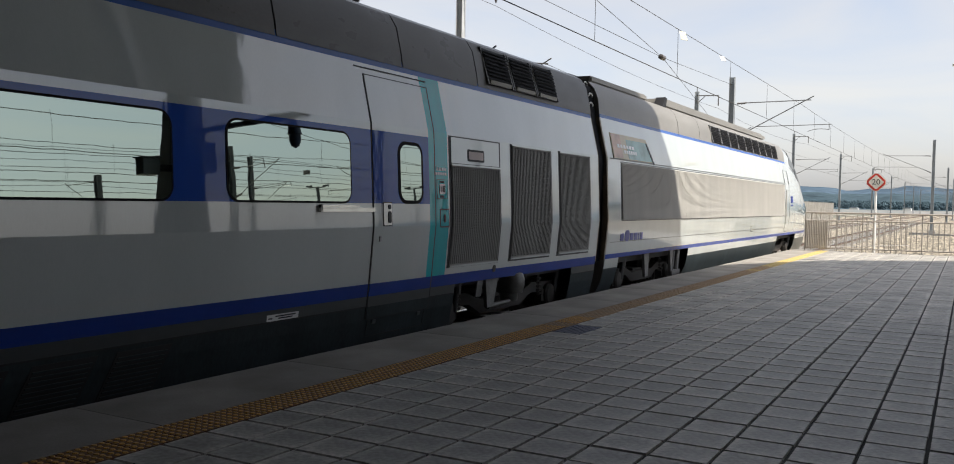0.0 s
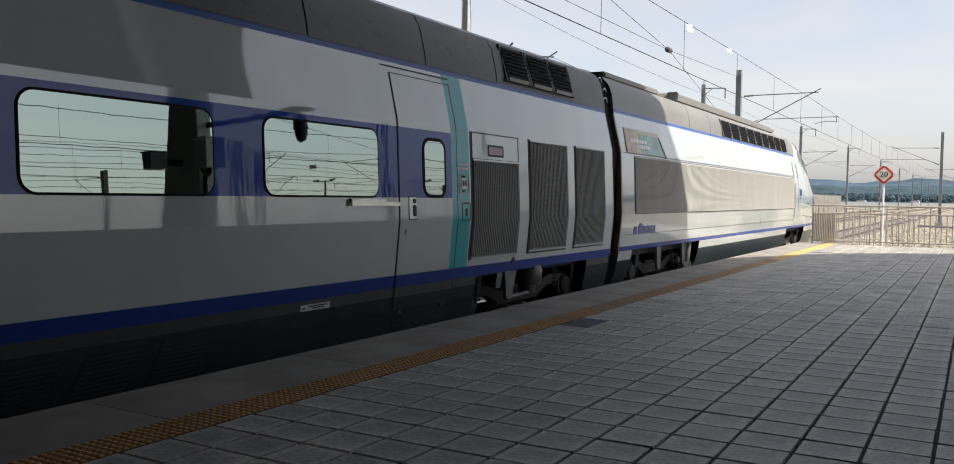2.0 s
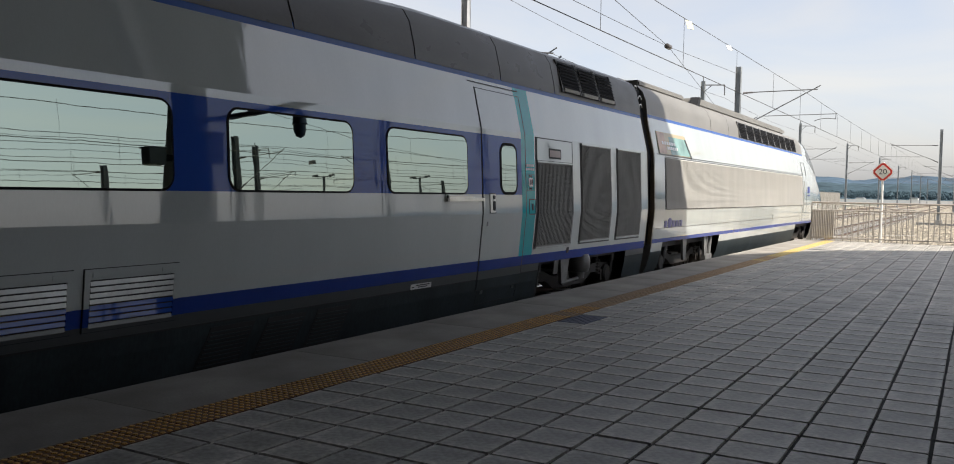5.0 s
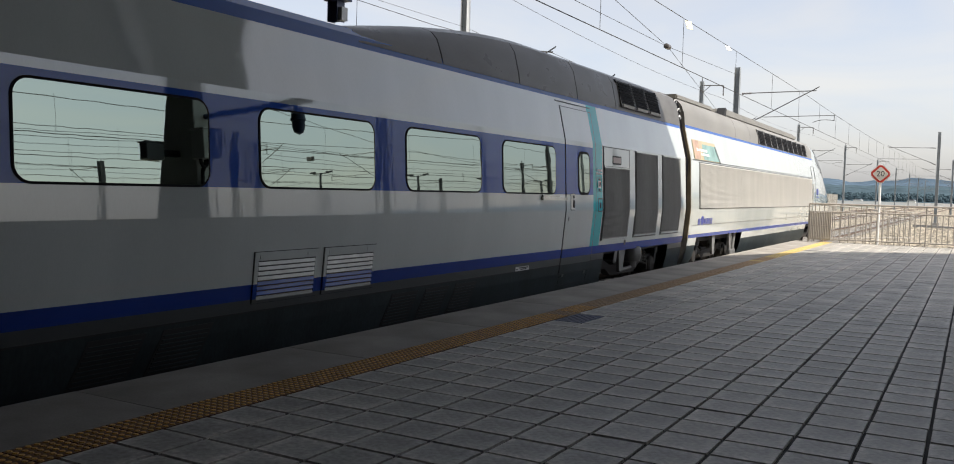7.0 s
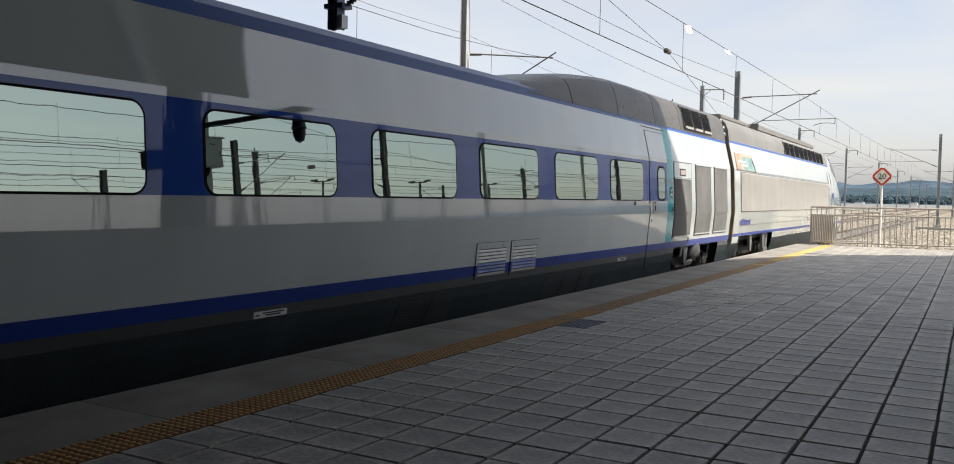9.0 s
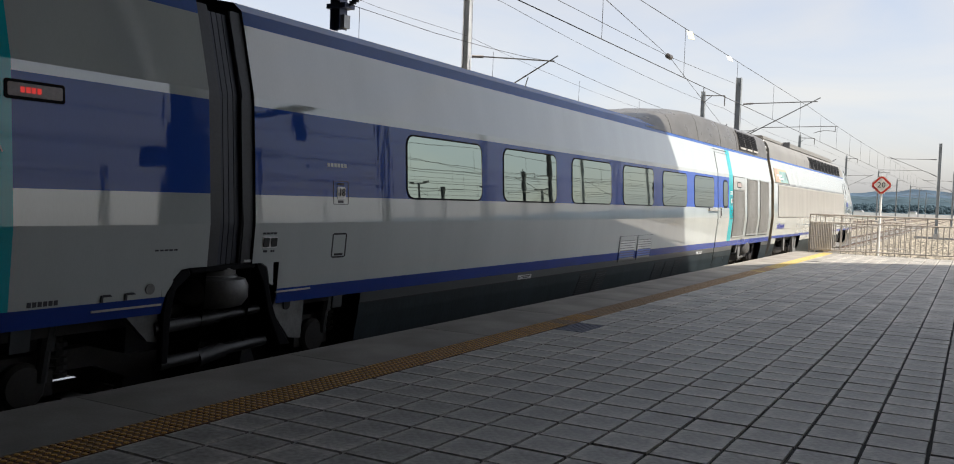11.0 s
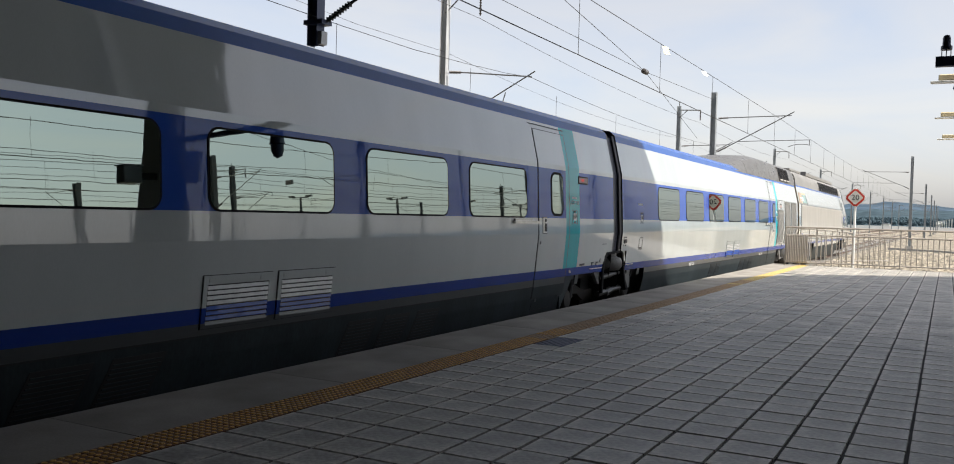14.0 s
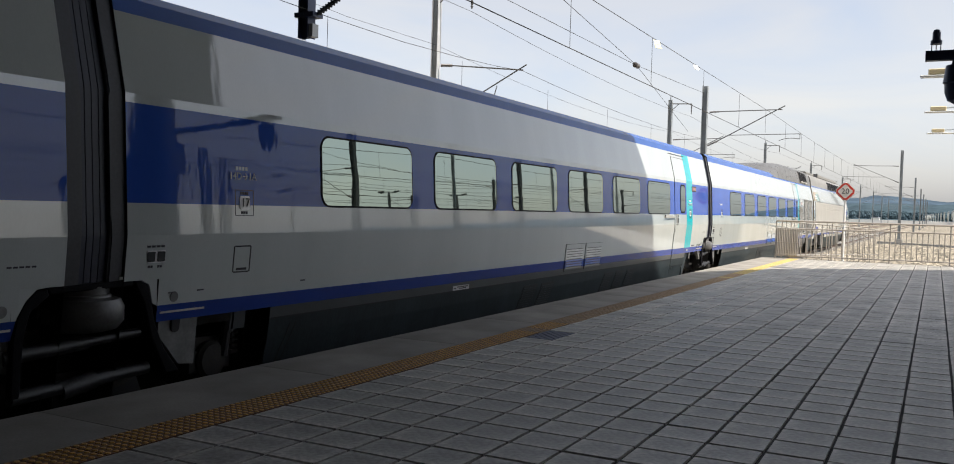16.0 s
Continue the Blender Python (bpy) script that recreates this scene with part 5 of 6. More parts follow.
def catenary_mast(x, y, top, reach, material=None, bracket=0, zm=6.0, zc=4.65, w=0.24, steady=True, fall=0.0):
    """A line mast with its foot; reach: metres from mast to wire, signed; bracket: a small feeder arm."""
    s = 1 if reach > 0 else -1
    m = thing("catenary_mast", (x, y, -0.71), "grey steel catenary mast with cantilever arm", "catenary mast", "catenary masts")
    bm = bmesh.new()
    mast_shape(bm, x, y, -0.75, top, w, w)
    part("mast", bm, material or M_MAST, m)
    bm = bmesh.new()
    box(bm, x - 0.3, x + 0.3, y - 0.3, y + 0.3, -0.75, -0.45)
    part("foundation", bm, M_CONCRETE, m)
    if reach:
        a = x + s * 0.14
        bm = bmesh.new()
        tube(bm, (a + s * 0.55, y, zm + fall * 0.85 + 0.02), (x + reach, y, zm + 0.05), 0.023, 8)
        part("top_tube", bm, M_TUBE, m, smooth=40)
        bm = bmesh.new()
        insulator(bm, (a + s * 0.1, y, zm + fall), (a + s * 0.55, y, zm + fall * 0.85 + 0.02))
        part("insulator", bm, M_INSUL, m)
        bm = bmesh.new()
        tube(bm, (a + s * 0.5, y, zc + 0.12), (x + reach + s * 0.12, y, zm + 0.22), 0.023, 8)
        part("diagonal_tube", bm, M_TUBE, m, smooth=40)
        bm = bmesh.new()
        insulator(bm, (a + s * 0.05, y, zc - 0.1), (a + s * 0.5, y, zc + 0.12))
        part("insulator", bm, M_INSUL, m)
        if not steady:
            bm = bmesh.new()
            tube(bm, (x + reach * 0.72, y, zm - 0.42), (x + reach * 0.66, y, zc + 0.3), 0.018, 6)
            part("stay", bm, M_TUBE, m)
    if reach and steady:
        a = x + s * 0.14
        bm = bmesh.new()
        h = zc + 0.38
        xa = a + s * 0.5 + (reach - s * 0.5) * 0.16
        tube(bm, (xa, y, h), (x + reach + s * 0.85, y, h + 0.03), 0.016, 8)
        tube(bm, (x + reach + s * 0.8, y, h + 0.03), (x + reach + s * 0.8, y, h - 0.22), 0.016, 6)
        for k in range(6):
            u, v = k / 6, (k + 1) / 6
            f = lambda w: (x + reach + s * (0.8 - 0.9 * w), y, h - 0.2 + 0.12 * math.sin(w * 2.4) - 0.15 * w)
            tube(bm, f(u), f(v), 0.014, 6)
        part("steady_arm", bm, M_TUBE, m, smooth=40)
    if bracket:
        bm = bmesh.new()
        b = bracket
        tube(bm, (x, y, top - 0.25), (x + b, y, top - 0.3), 0.035, 8)
        tube(bm, (x + b * 0.4, y, top - 0.28), (x, y, top - 0.75), 0.022, 6)
        tube(bm, (x, y, top), (x, y, top + 0.25), 0.03, 6)
        part("feeder_bracket", bm, M_TUBE, m, smooth=40)
        bm = bmesh.new()
        insulator(bm, (x + b, y, top - 0.32), (x + b, y, top - 0.95), 0.05)
        part("insulator", bm, M_INSUL, m)
    return m


catenary_mast(-9.72, 41.8, 7.35, 3.5, zm=6.12)
for y in (26.0, 55.7, 91.0, 127.0, 172.0, 215.0, 261.0, 304.0, 348.0):
    if y < 30:
        catenary_mast(-15.2, y, 8.9, 3.3, M_PALE, bracket=1.35, zm=5.78, zc=4.4, steady=False, fall=0.35)
    else:
        catenary_mast(-15.2, y, 8.55, 3.3, bracket=1.35)
for y in (86.0, 143.0, 194.0, 236.0, 285.0, 330.0):
    catenary_mast(-2.72, y, 7.4, -3.9)
# masts beside the tracks across the platform, which the coach windows mirror
for x, y, top, reach, bracket, zm, zc in ((26.0, 36.7, 7.35, -3.5, 0, 6.05, 4.5), (34.6, 47.3, 8.25, -3.3, -1.3, 5.9, 4.5), (20.4, 43.3, 8.1, 3.2, 0, 6.05, 4.4), (34.6, 34.5, 6.45, 2.8, 0, 6.05, 4.65),
                                          (43.4, 87.0, 7.35, 3.0, 0, 6.9, 5.5), (33.3, 87.9, 8.3, -3.3, -1.3, 5.9, 4.5), (21.0, 68.2, 8.2, 3.2, 0, 6.05, 4.5), (20.5, 83.0, 8.2, 3.2, 0, 6.05, 4.5),
                                          (32.0, 129.7, 8.3, -3.3, -1.6, 5.9, 4.5)):
    catenary_mast(x, y, top, reach, M_MASTDARK, bracket=bracket, zm=zm, zc=zc, w=0.30)


def yard_pole(x, y, top):
    """A lighting pole of the yard with two short arms and lamp heads."""
    p = thing("yard_light_pole", (x, y, -0.71), "dark steel yard light pole with twin lamp heads", "light pole", "yard light poles")
    bm = bmesh.new()
    tube(bm, (x, y, -0.75), (x, y, top), 0.15, 10, 0.12)
    part("pole", bm, M_MASTDARK, p, smooth=40)
    bm = bmesh.new()
    tube(bm, (x - 0.75, y + 0.3, top - 0.05), (x + 0.75, y - 0.3, top - 0.05), 0.05, 6)
    part("crossarm", bm, M_MASTDARK, p)
    for k in (-1, 1):
        part("lamp_head", bbox(x + k * 0.75 - 0.3, x + k * 0.75 + 0.3, y - k * 0.3 - 0.15, y - k * 0.3 + 0.15, top - 0.02, top + 0.16, 0.03), M_MASTDARK, p)


for x, y in ((43.2, 65.2), (41.1, 78.6), (40.8, 93.3), (40.5, 108.0)):
    yard_pole(x, y, 7.3)

lines = thing("overhead_wires", (XC, 0, 4.6), "overhead contact, carrier and feeder wires with droppers", "overhead line", kind="stuff")
wire("carrier_wire", sag((-6.6, -40, 5.84), (-6.6, 41.8, 5.96), 0.03) + sag((-6.6, 41.8, 5.96), (-6.6, 86, 6.02), 0.12)[1:] + sag((-6.6, 86, 6.02), (-6.6, 380, 6.05), 0.0)[1:], 0.008, lines)
wire("contact_wire", [(-6.6, -40, 4.65), (-6.6, 380, 4.65)], 0.0105, lines)
for k in range(22):
    y = 5.3 + 5.75 * k
    bm = bmesh.new()
    tube(bm, (-6.6, y, 4.65), (-6.6, y, 5.9), 0.006, 5)
    part("dropper", bm, M_WIRE, lines)
wire("carrier_wire", sag((-11.9, -40, 5.75), (-11.9, 10.0, 5.5), 0.1) + [(-11.9, 15.7, 5.45), (-11.9, 18.8, 5.45), (-11.9, 21.6, 5.54), (-11.9, 24.1, 5.66), (-11.9, 26, 5.8)]
     + sag((-11.9, 26, 5.8), (-11.9, 55.7, 5.8), 0.33)[1:] + sag((-11.9, 55.7, 5.8), (-11.9, 91, 5.8), 0.35)[1:] + [(-11.9, 380, 5.6)], 0.008, lines)
wire("contact_wire", [(-11.9, -40, 4.65), (-11.9, 380, 4.65)], 0.009, lines)
for k in range(9):
    y = 15.7 + 6.2 * k
    bm = bmesh.new()
    tube(bm, (-11.9, y, 4.65), (-11.9, y, 5.47), 0.006, 5)
    part("dropper", bm, M_WIRE, lines)
wire("return_wire", [(-15.1, -40, 6.9), (-15.1, 17.6, 6.82), (-15.1, 20.8, 6.72), (-15.1, 25.9, 6.8)] + sag((-15.1, 25.9, 6.8), (-15.1, 55.6, 6.5), 0.42)[1:] + sag((-15.1, 55.6, 6.5), (-15.1, 91, 6.5), 0.4)[1:], 0.006, lines)
wire("feeder_wire", sag((-13.85, -40, 7.8), (-13.85, 26, 7.86), 0.1) + sag((-13.85, 26, 7.86), (-13.85, 55.7, 7.45), 0.26)[1:] + sag((-13.85, 55.7, 7.45), (-13.85, 91, 7.5), 0.4)[1:] + [(-13.85, 380, 7.4)], 0.008, lines)
WGT = Vector((-8.48, 27.2, 6.0))
wire("anchor_wire", [(-8.6, -2, 6.0), WGT, (-9.72, 41.8, 7.0)], 0.0075, lines)
wire("anchor_wire", [WGT + (Vector((-7.6, 20.2, 6.0)) - WGT) * 3.4, WGT, WGT + (WGT - Vector((-7.6, 20.2, 6.0))) * 1.9 + Vector((0, 0, -0.9))], 0.0075, lines)
bm = bmesh.new()
turned(bm, WGT - Vector((0, 0.2, 0)), (0, 1, 0), [(0, 0.03), (0.03, 0.085), (0.33, 0.085), (0.38, 0.03)], 12)
part("line_weight", bm, M_INSUL, lines, smooth=40)
for y, w, h, m in ((22.6, 0.15, 0.24, M_TAGPALE), (26.8, 0.13, 0.16, M_POST)):
    # tags hang a little askew and lean, so that they catch the sun
    c = Vector((-6.59, y, 5.87))
    u, v = Vector((w, 0.05, -0.03)), Vector((0.10, -0.12, -h))
    n = u.cross(v).normalized() * 0.004
    bm = bmesh.new()
    q = [c, c + u, c + u + v, c + v]
    f = [[bm.verts.new(p + n * k) for p in q] for k in (-1, 1)]
    bm.faces.new(f[0])
    bm.faces.new(f[1][::-1])
    for a in range(4):
        bm.faces.new((f[0][a], f[1][a], f[1][(a + 1) % 4], f[0][(a + 1) % 4]))
    bmesh.ops.recalc_face_normals(bm, faces=bm.faces)
    part("marker_tag", bm, m, lines, "small pale marker tag")
for x, mid in ((14.2, 43.3), (19.6, 43.3), (22.5, 36.7), (26.9, 40.0), (32.5, 47.3), (36.9, 34.5)):
    wire("carrier_wire", sag((x, -60, 6.1), (x, mid - 40, 6.1), 0.35) + sag((x, mid - 40, 6.1), (x, mid, 6.1), 0.35)[1:] + sag((x, mid, 6.1), (x, mid + 40, 6.1), 0.35)[1:] + [(x, 200, 6.0)], 0.0125, lines)
    wire("contact_wire", [(x, -60, 4.65), (x, 200, 4.65)], 0.0135, lines)
    for k in range(10):
        bm = bmesh.new()
        tube(bm, (x, mid - 26 + 6.5 * k, 4.65), (x, mid - 26 + 6.5 * k, 5.9), 0.005, 5)
        part("dropper", bm, M_WIRE, lines)
for x, z in ((33.2, 8.0), (33.3, 7.3)):
    wire("feeder_wire", sag((x, -60, z), (x, 47.3, z), 0.5) + sag((x, 47.3, z), (x, 87.9, z), 0.4)[1:] + [(x, 200, z)], 0.013, lines)
wire("anchor_wire", [(19.6, 30.0, 7.9), (24.6, 47.6, 7.35), (28.6, 64.2, 7.35), (33.3, 87.9, 7.3)], 0.013, lines)
bm = bmesh.new()
box(bm, 25.3, 25.75, 42.6, 42.75, 5.9, 6.15)
box(bm, 25.38, 25.66, 42.55, 42.8, 6.0, 6.05)
part("line_tensioner", bm, M_INSUL, lines)

# the drop post that hangs from the station roof over the far track
dp = thing("drop_post", (-12.0, 15.1, 4.85), "dark steel drop post with insulated arm hanging from roof", "drop post")
bm = bmesh.new()
mast_shape(bm, -12.0, 15.1, 4.86, ROOF_Z, 0.26, 0.26)
box(bm, -12.2, -11.7, 14.93, 15.27, 5.30, 5.40)
part("post", bm, M_DROP, dp)
bm = bmesh.new()
box(bm, -11.865, -11.76, 15.0, 15.2, 4.88, 5.16)
part("plate", bm, M_PALE, dp)
bm = bmesh.new()
insulator(bm, (-11.66, 15.1, 5.40), (-11.05, 15.1, 5.72), 0.075, 9)
tube(bm, (-11.72, 15.1, 5.37), (-10.0, 15.1, 6.27), 0.035, 8)
part("insulated_arm", bm, M_MASTDARK, dp)
# ---------------------------------------------------------------- column, cabinet and camera beside the platform
CX, CY = 2.44, 11.88
col = thing("roof_column", (CX + 0.5, CY, 0), "tapered grey steel column under the station roof", "column", "roof columns")
bm = bmesh.new()
prism(bm, [(CX, 0.1), (CX + 1.42, 0.1), (CX + 0.60, 4.4), (CX + 0.57, ROOF_Z), (CX, ROOF_Z)], "y", CY, CY + 0.36)
bmesh.ops.bevel(bm, geom=[e for e in bm.edges if abs(e.verts[0].co.z - e.verts[1].co.z) > 2], offset=0.012, segments=2, affect="EDGES")
part("shaft", bm, M_COLUMN, col)
bm = bmesh.new()
box(bm, CX - 0.12, CX + 1.5, CY - 0.12, CY + 0.48, 0.0, 0.12)
part("plinth", bm, M_CONCRETE, col)
cab = thing("junction_cabinet", (2.2, 11.93, 2.5), "light grey metal junction cabinet on the column", "cabinet")
part("cabinet_body", bbox(2.04, 2.36, 11.70, 12.16, 2.52, 3.06, 0.01), M_CABINET, cab)
part("cabinet_lid", bbox(2.01, 2.38, 11.67, 12.19, 3.06, 3.095, 0.008), M_CABINET, cab)
part("cabinet_slot", bbox(2.034, 2.04, 11.84, 11.98, 2.95, 2.965, 0.001), M_SEAM, cab)
part("cabinet_handle", bbox(2.02, 2.04, 12.09, 12.115, 2.72, 2.84, 0.004), M_STEEL, cab)
for z in (2.62, 2.95):
    part("mounting_rail", bbox(2.36, 2.441, 11.94, 12.10, z - 0.03, z + 0.03, 0.005), M_STEEL, cab)
bm = bmesh.new()
for k in range(8):
    a, b = math.pi * k / 8, math.pi * (k + 1) / 8
    tube(bm, (2.22, 11.86 - 0.09 * math.cos(a), 2.52 - 0.15 * math.sin(a)), (2.22, 11.86 - 0.09 * math.cos(b), 2.52 - 0.15 * math.sin(b)), 0.028, 8)
tube(bm, (2.3, 11.98, 2.53), (2.40, 11.98, 2.3), 0.04, 8)
tube(bm, (2.40, 11.98, 2.3), (2.41, 11.98, 0.3), 0.035, 8)
part("cable_loop", bm, M_SEAM, cab)
mon = thing("platform_monitor", (2.9, 11.3, 2.5), "dark monitor housing on a bracket of the column", "monitor")
part("monitor_body", bbox(2.80, 3.02, 11.05, 11.46, 2.54, 2.85, 0.015), M_MONITOR, mon)
part("monitor_hood", bbox(2.78, 3.04, 11.03, 11.48, 2.85, 2.875, 0.006), M_MONITOR, mon)
part("monitor_bracket", bbox(2.86, 2.97, 11.46, 11.885, 2.62, 2.74, 0.008), M_MASTDARK, mon)

AY = 12.35
arm = thing("camera_arm", (CX, CY, 3.3), "dark bracket arm with dome camera and beacon", "security camera")
bm = bmesh.new()
box(bm, -0.04, 0.95, AY - 0.055, AY + 0.055, 3.345, 3.465)
tube(bm, (0.93, AY, 3.40), (CX + 0.005, 12.16, 3.37), 0.055, 10)
part("arm", bm, M_NAVY, arm)
bm = bmesh.new()
turned(bm, (0.30, AY, 3.345), (0, 0, -1), [(0, 0.04), (0.05, 0.05), (0.07, 0.11), (0.24, 0.13), (0.28, 0.14), (0.30, 0.118), (0.40, 0.115), (0.50, 0.08), (0.545, 0.0)], 24)
part("dome_camera", bm, M_NAVY, arm, "dark dome camera", smooth=40)
for a in (-0.05, 0.0, 0.05):
    bm = bmesh.new()
    tube(bm, (0.075 + a, AY, 3.465), (0.075 + a, AY, 3.555), 0.006, 6)
    part("beacon_leg", bm, M_STEEL, arm)
bm = bmesh.new()
turned(bm, (0.075, AY, 3.55), (0, 0, 1), [(0, 0.066), (0.045, 0.066), (0.05, 0.048), (0.14, 0.046), (0.175, 0.034), (0.19, 0.0)], 20)
part("beacon", bm, M_NAVY, arm, smooth=40)
for y in (23.9, 31.8, 39.6):
    z0 = 0.0 if y < 29 else -0.71
    lp = thing("platform_lamp", (2.9, y, z0), "flat cream platform lamp on a thin grey arm", "lamp", "platform lamps")
    bm = bmesh.new()
    tube(bm, (2.9, y, z0), (2.9, y, 5.1), 0.06, 12)
    part("pole", bm, M_MAST, lp, smooth=40)
    bm = bmesh.new()
    tube(bm, (2.9, y, 5.08), (0.28, y, 4.95), 0.025, 8)
    tube(bm, (0.28, y, 4.95), (0.1, y, 5.0), 0.012, 6)
    part("arm", bm, M_MAST, lp, smooth=40)
    part("lamp_plate", bbox(-0.32, 1.5, y - 0.15, y + 0.15, 4.80, 4.84, 0.01), M_CABINET, lp)
    part("lamp_housing", bbox(-0.15, 0.31, y - 0.14, y + 0.14, 4.85, 4.99, 0.02), M_LAMP, lp)

# ---------------------------------------------------------------- distance
rng = random.Random(5)


def ridge(name, dist, a0, a1, base, amp, seed, material, label):
    """A far wooded ridge, a band of slope that rises to an uneven crest."""
    bm = bmesh.new()
    rows = []
    n = 240
    for k in range(n + 1):
        a = radians(a0 + (a1 - a0) * k / n)
        u = a * 57.3
        h = base + amp * (0.6 * noise.noise((u * 0.30 + seed, 0, 0)) + 0.3 * noise.noise((u * 0.9 + seed, 3, 0)) + 0.12 * noise.noise((u * 4 + seed, 7, 0)))
        row = []
        for q, f in ((0.0, -0.02), (0.35, 0.4), (0.7, 0.8), (1.0, 1.0)):
            d = dist * (1 + 0.22 * q)
            row.append(bm.verts.new((d * math.sin(a), d * math.cos(a), h * f + 6 * noise.noise((u * 2, q * 5, seed)) * q * (1 - q))))
        rows.append(row)
    for p, q in zip(rows, rows[1:]):
        for i in range(3):
            bm.faces.new((p[i], q[i], q[i + 1], p[i + 1]))
    structure(name, bm, material, label, "hill", smooth=60)


ridge("hill_far", 3000, -75, 80, 78, 26, 1.3, M_HILLHAZE, "far wooded hill ridge, blue with haze put into its colour")
ridge("hill_near", 2100, -75, 80, 40, 16, 8.1, M_HILLHAZE2, "lower wooded hill ridge, blue with haze put into its colour")


def clump_wood():
    """A belt of far trees: each a trunk and a crown of many small leaf clumps."""
    verts, faces = [], []
    for k in range(3400):
        east = k >= 2600
        a = radians(rng.uniform(10, 75) if east else rng.uniform(-40, 6))
        d = rng.uniform(300, 700) if east else rng.uniform(1210, 1980)
        cx, cy = d * math.sin(a), d * math.cos(a)
        h = rng.uniform(3, 7) if east else rng.uniform(5, 10)
        foot = -0.8 if east else -0.7 + (d - 1150) * 0.0105
        for _ in range(42):
            u = rng.random()
            r = h * 0.42 * math.sqrt(max(1 - (2 * u - 0.9) ** 2, 0.05))
            t = rng.uniform(0, 6.283)
            p = Vector((cx + r * math.cos(t) * rng.random() ** 0.5, cy + r * math.sin(t), foot + h * (0.04 + 0.96 * u)))
            s = rng.uniform(0.4, 0.95)
            i = len(verts)
            q = Euler((rng.uniform(0, 6), rng.uniform(0, 6), rng.uniform(0, 6))).to_matrix()
            for c in ((1, 1, 1), (1, -1, -1), (-1, 1, -1), (-1, -1, 1)):
                verts.append(p + q @ (Vector(c) * s))
            faces += [(i, i + 1, i + 2), (i, i + 3, i + 1), (i, i + 2, i + 3), (i + 1, i + 3, i + 2)]
    me = bpy.data.meshes.new("far_trees")
    me.from_pydata(verts, [], faces)
    me.materials.append(M_LEAFHAZE)
    me.shade_smooth()
    tagged(new("far_trees", me), "belt of dark trees beyond the fields, haze put into their colour", "trees", kind="stuff")


clump_wood()
bm = bmesh.new()
rows = []
for k in range(49):
    a = radians(-41 + k)
    rows.append([bm.verts.new((d * math.sin(a), d * math.cos(a), z)) for d, z in ((1140, -0.8), (2050, 8.8))])
for p, q in zip(rows, rows[1:]):
    bm.faces.new((p[0], q[0], q[1], p[1]))
structure("far_slope", bm, M_HILLHAZE2, "gentle wooded slope beyond the fields", "hill")

bar = thing("noise_barrier", (-20.5, 140, -0.7), "pale ribbed concrete barrier beside the far track", "barrier")
for k in range(14):
    x, y = -20.2 - 0.02 * k, 125.0 + k * 2.6
    part("panel", bbox(x - 0.15, x + 0.15, y, y + 2.5, -0.75, 1.95, 0.03), M_BARRIER, bar)
    part("post", bbox(x - 0.2, x + 0.22, y + 2.5, y + 2.6, -0.75, 2.15, 0.01), M_BARRIER, bar)
    for i in range(5):
        part("rib", bbox(x + 0.14, x + 0.22, y + 0.15 + i * 0.48, y + 0.35 + i * 0.48, -0.75, 2.05, 0.01), M_BARRIER, bar)

via = thing("viaduct", (8, 400, -0.7), "far white concrete viaduct with arched spans", "bridge")
for k in range(15):
    y = 330 + k * 46.0
    x = 9.3 - 0.0295 * (y - 330)
    bm = bmesh.new()
    pts = [(y, -0.7), (y + 7, -0.7)] + [(y + 26.5 - 19.5 * math.cos(math.pi * i / 10), 1.7 + 1.9 * math.sin(math.pi * i / 10)) for i in range(11)] + [(y + 46, -0.7), (y + 46, 5.5), (y, 5.5)]
    prism(bm, pts, "x", x - 0.2, x + 0.2)
    part("span", bm, M_FARWHITE, via)
    bm = bmesh.new()
    box(bm, x - 0.35, x + 0.35, y, y + 46, 4.9, 5.15)
    part("ledge", bm, M_FARROOF, via)
for x, y, w, h in ((-30.5, 545, 4.2, 2.2), (-64, 600, 5, 1.8)):
    hs = thing("far_building", (x, y, -0.7), "small white building far across the fields", "building", "far buildings")
    bm = bmesh.new()
    box(bm, x - w / 2, x + w / 2, y, y + 9, -0.7, h - 0.7)
    part("wall", bm, M_FARWHITE, hs)
    bm = bmesh.new()
    prism(bm, [(x - w / 2 - 0.3, h - 0.7), (x + w / 2 + 0.3, h - 0.7), (x + w / 2 - 1, h - 0.1), (x - w / 2 + 1, h - 0.1)], "y", y - 0.4, y + 9.4)
    part("roof", bm, M_FARROOF, hs)

# rough heaps of ballast stone beyond the fence
bm = bmesh.new()
NX, NY, ST = 62, 190, 0.24
grid = [[bm.verts.new((-4.45 + ST * (i + rng.uniform(-0.35, 0.35)), 30.1 + ST * (j + rng.uniform(-0.35, 0.35)), -0.71 + (0.02 if i in (0, NX) or j in (0, NY) else 0.05 + rng.uniform(-0.04, 0.07)))) for j in range(NY + 1)] for i in range(NX + 1)]
for i in range(NX):
    for j in range(NY):
        bm.faces.new((grid[i][j], grid[i + 1][j], grid[i + 1][j + 1], grid[i][j + 1]))
structure("ballast_heap", bm, M_BALLAST, "uneven pale ballast stones beyond the platform end", "ballast", kind="stuff")

# low wall and hedge line behind the yard
bm = bmesh.new()
box(bm, -60, 60, 418, 419, -0.7, 0.7)
structure("yard_wall", bm, M_FARWHITE, "low pale wall at the end of the yard", "wall")

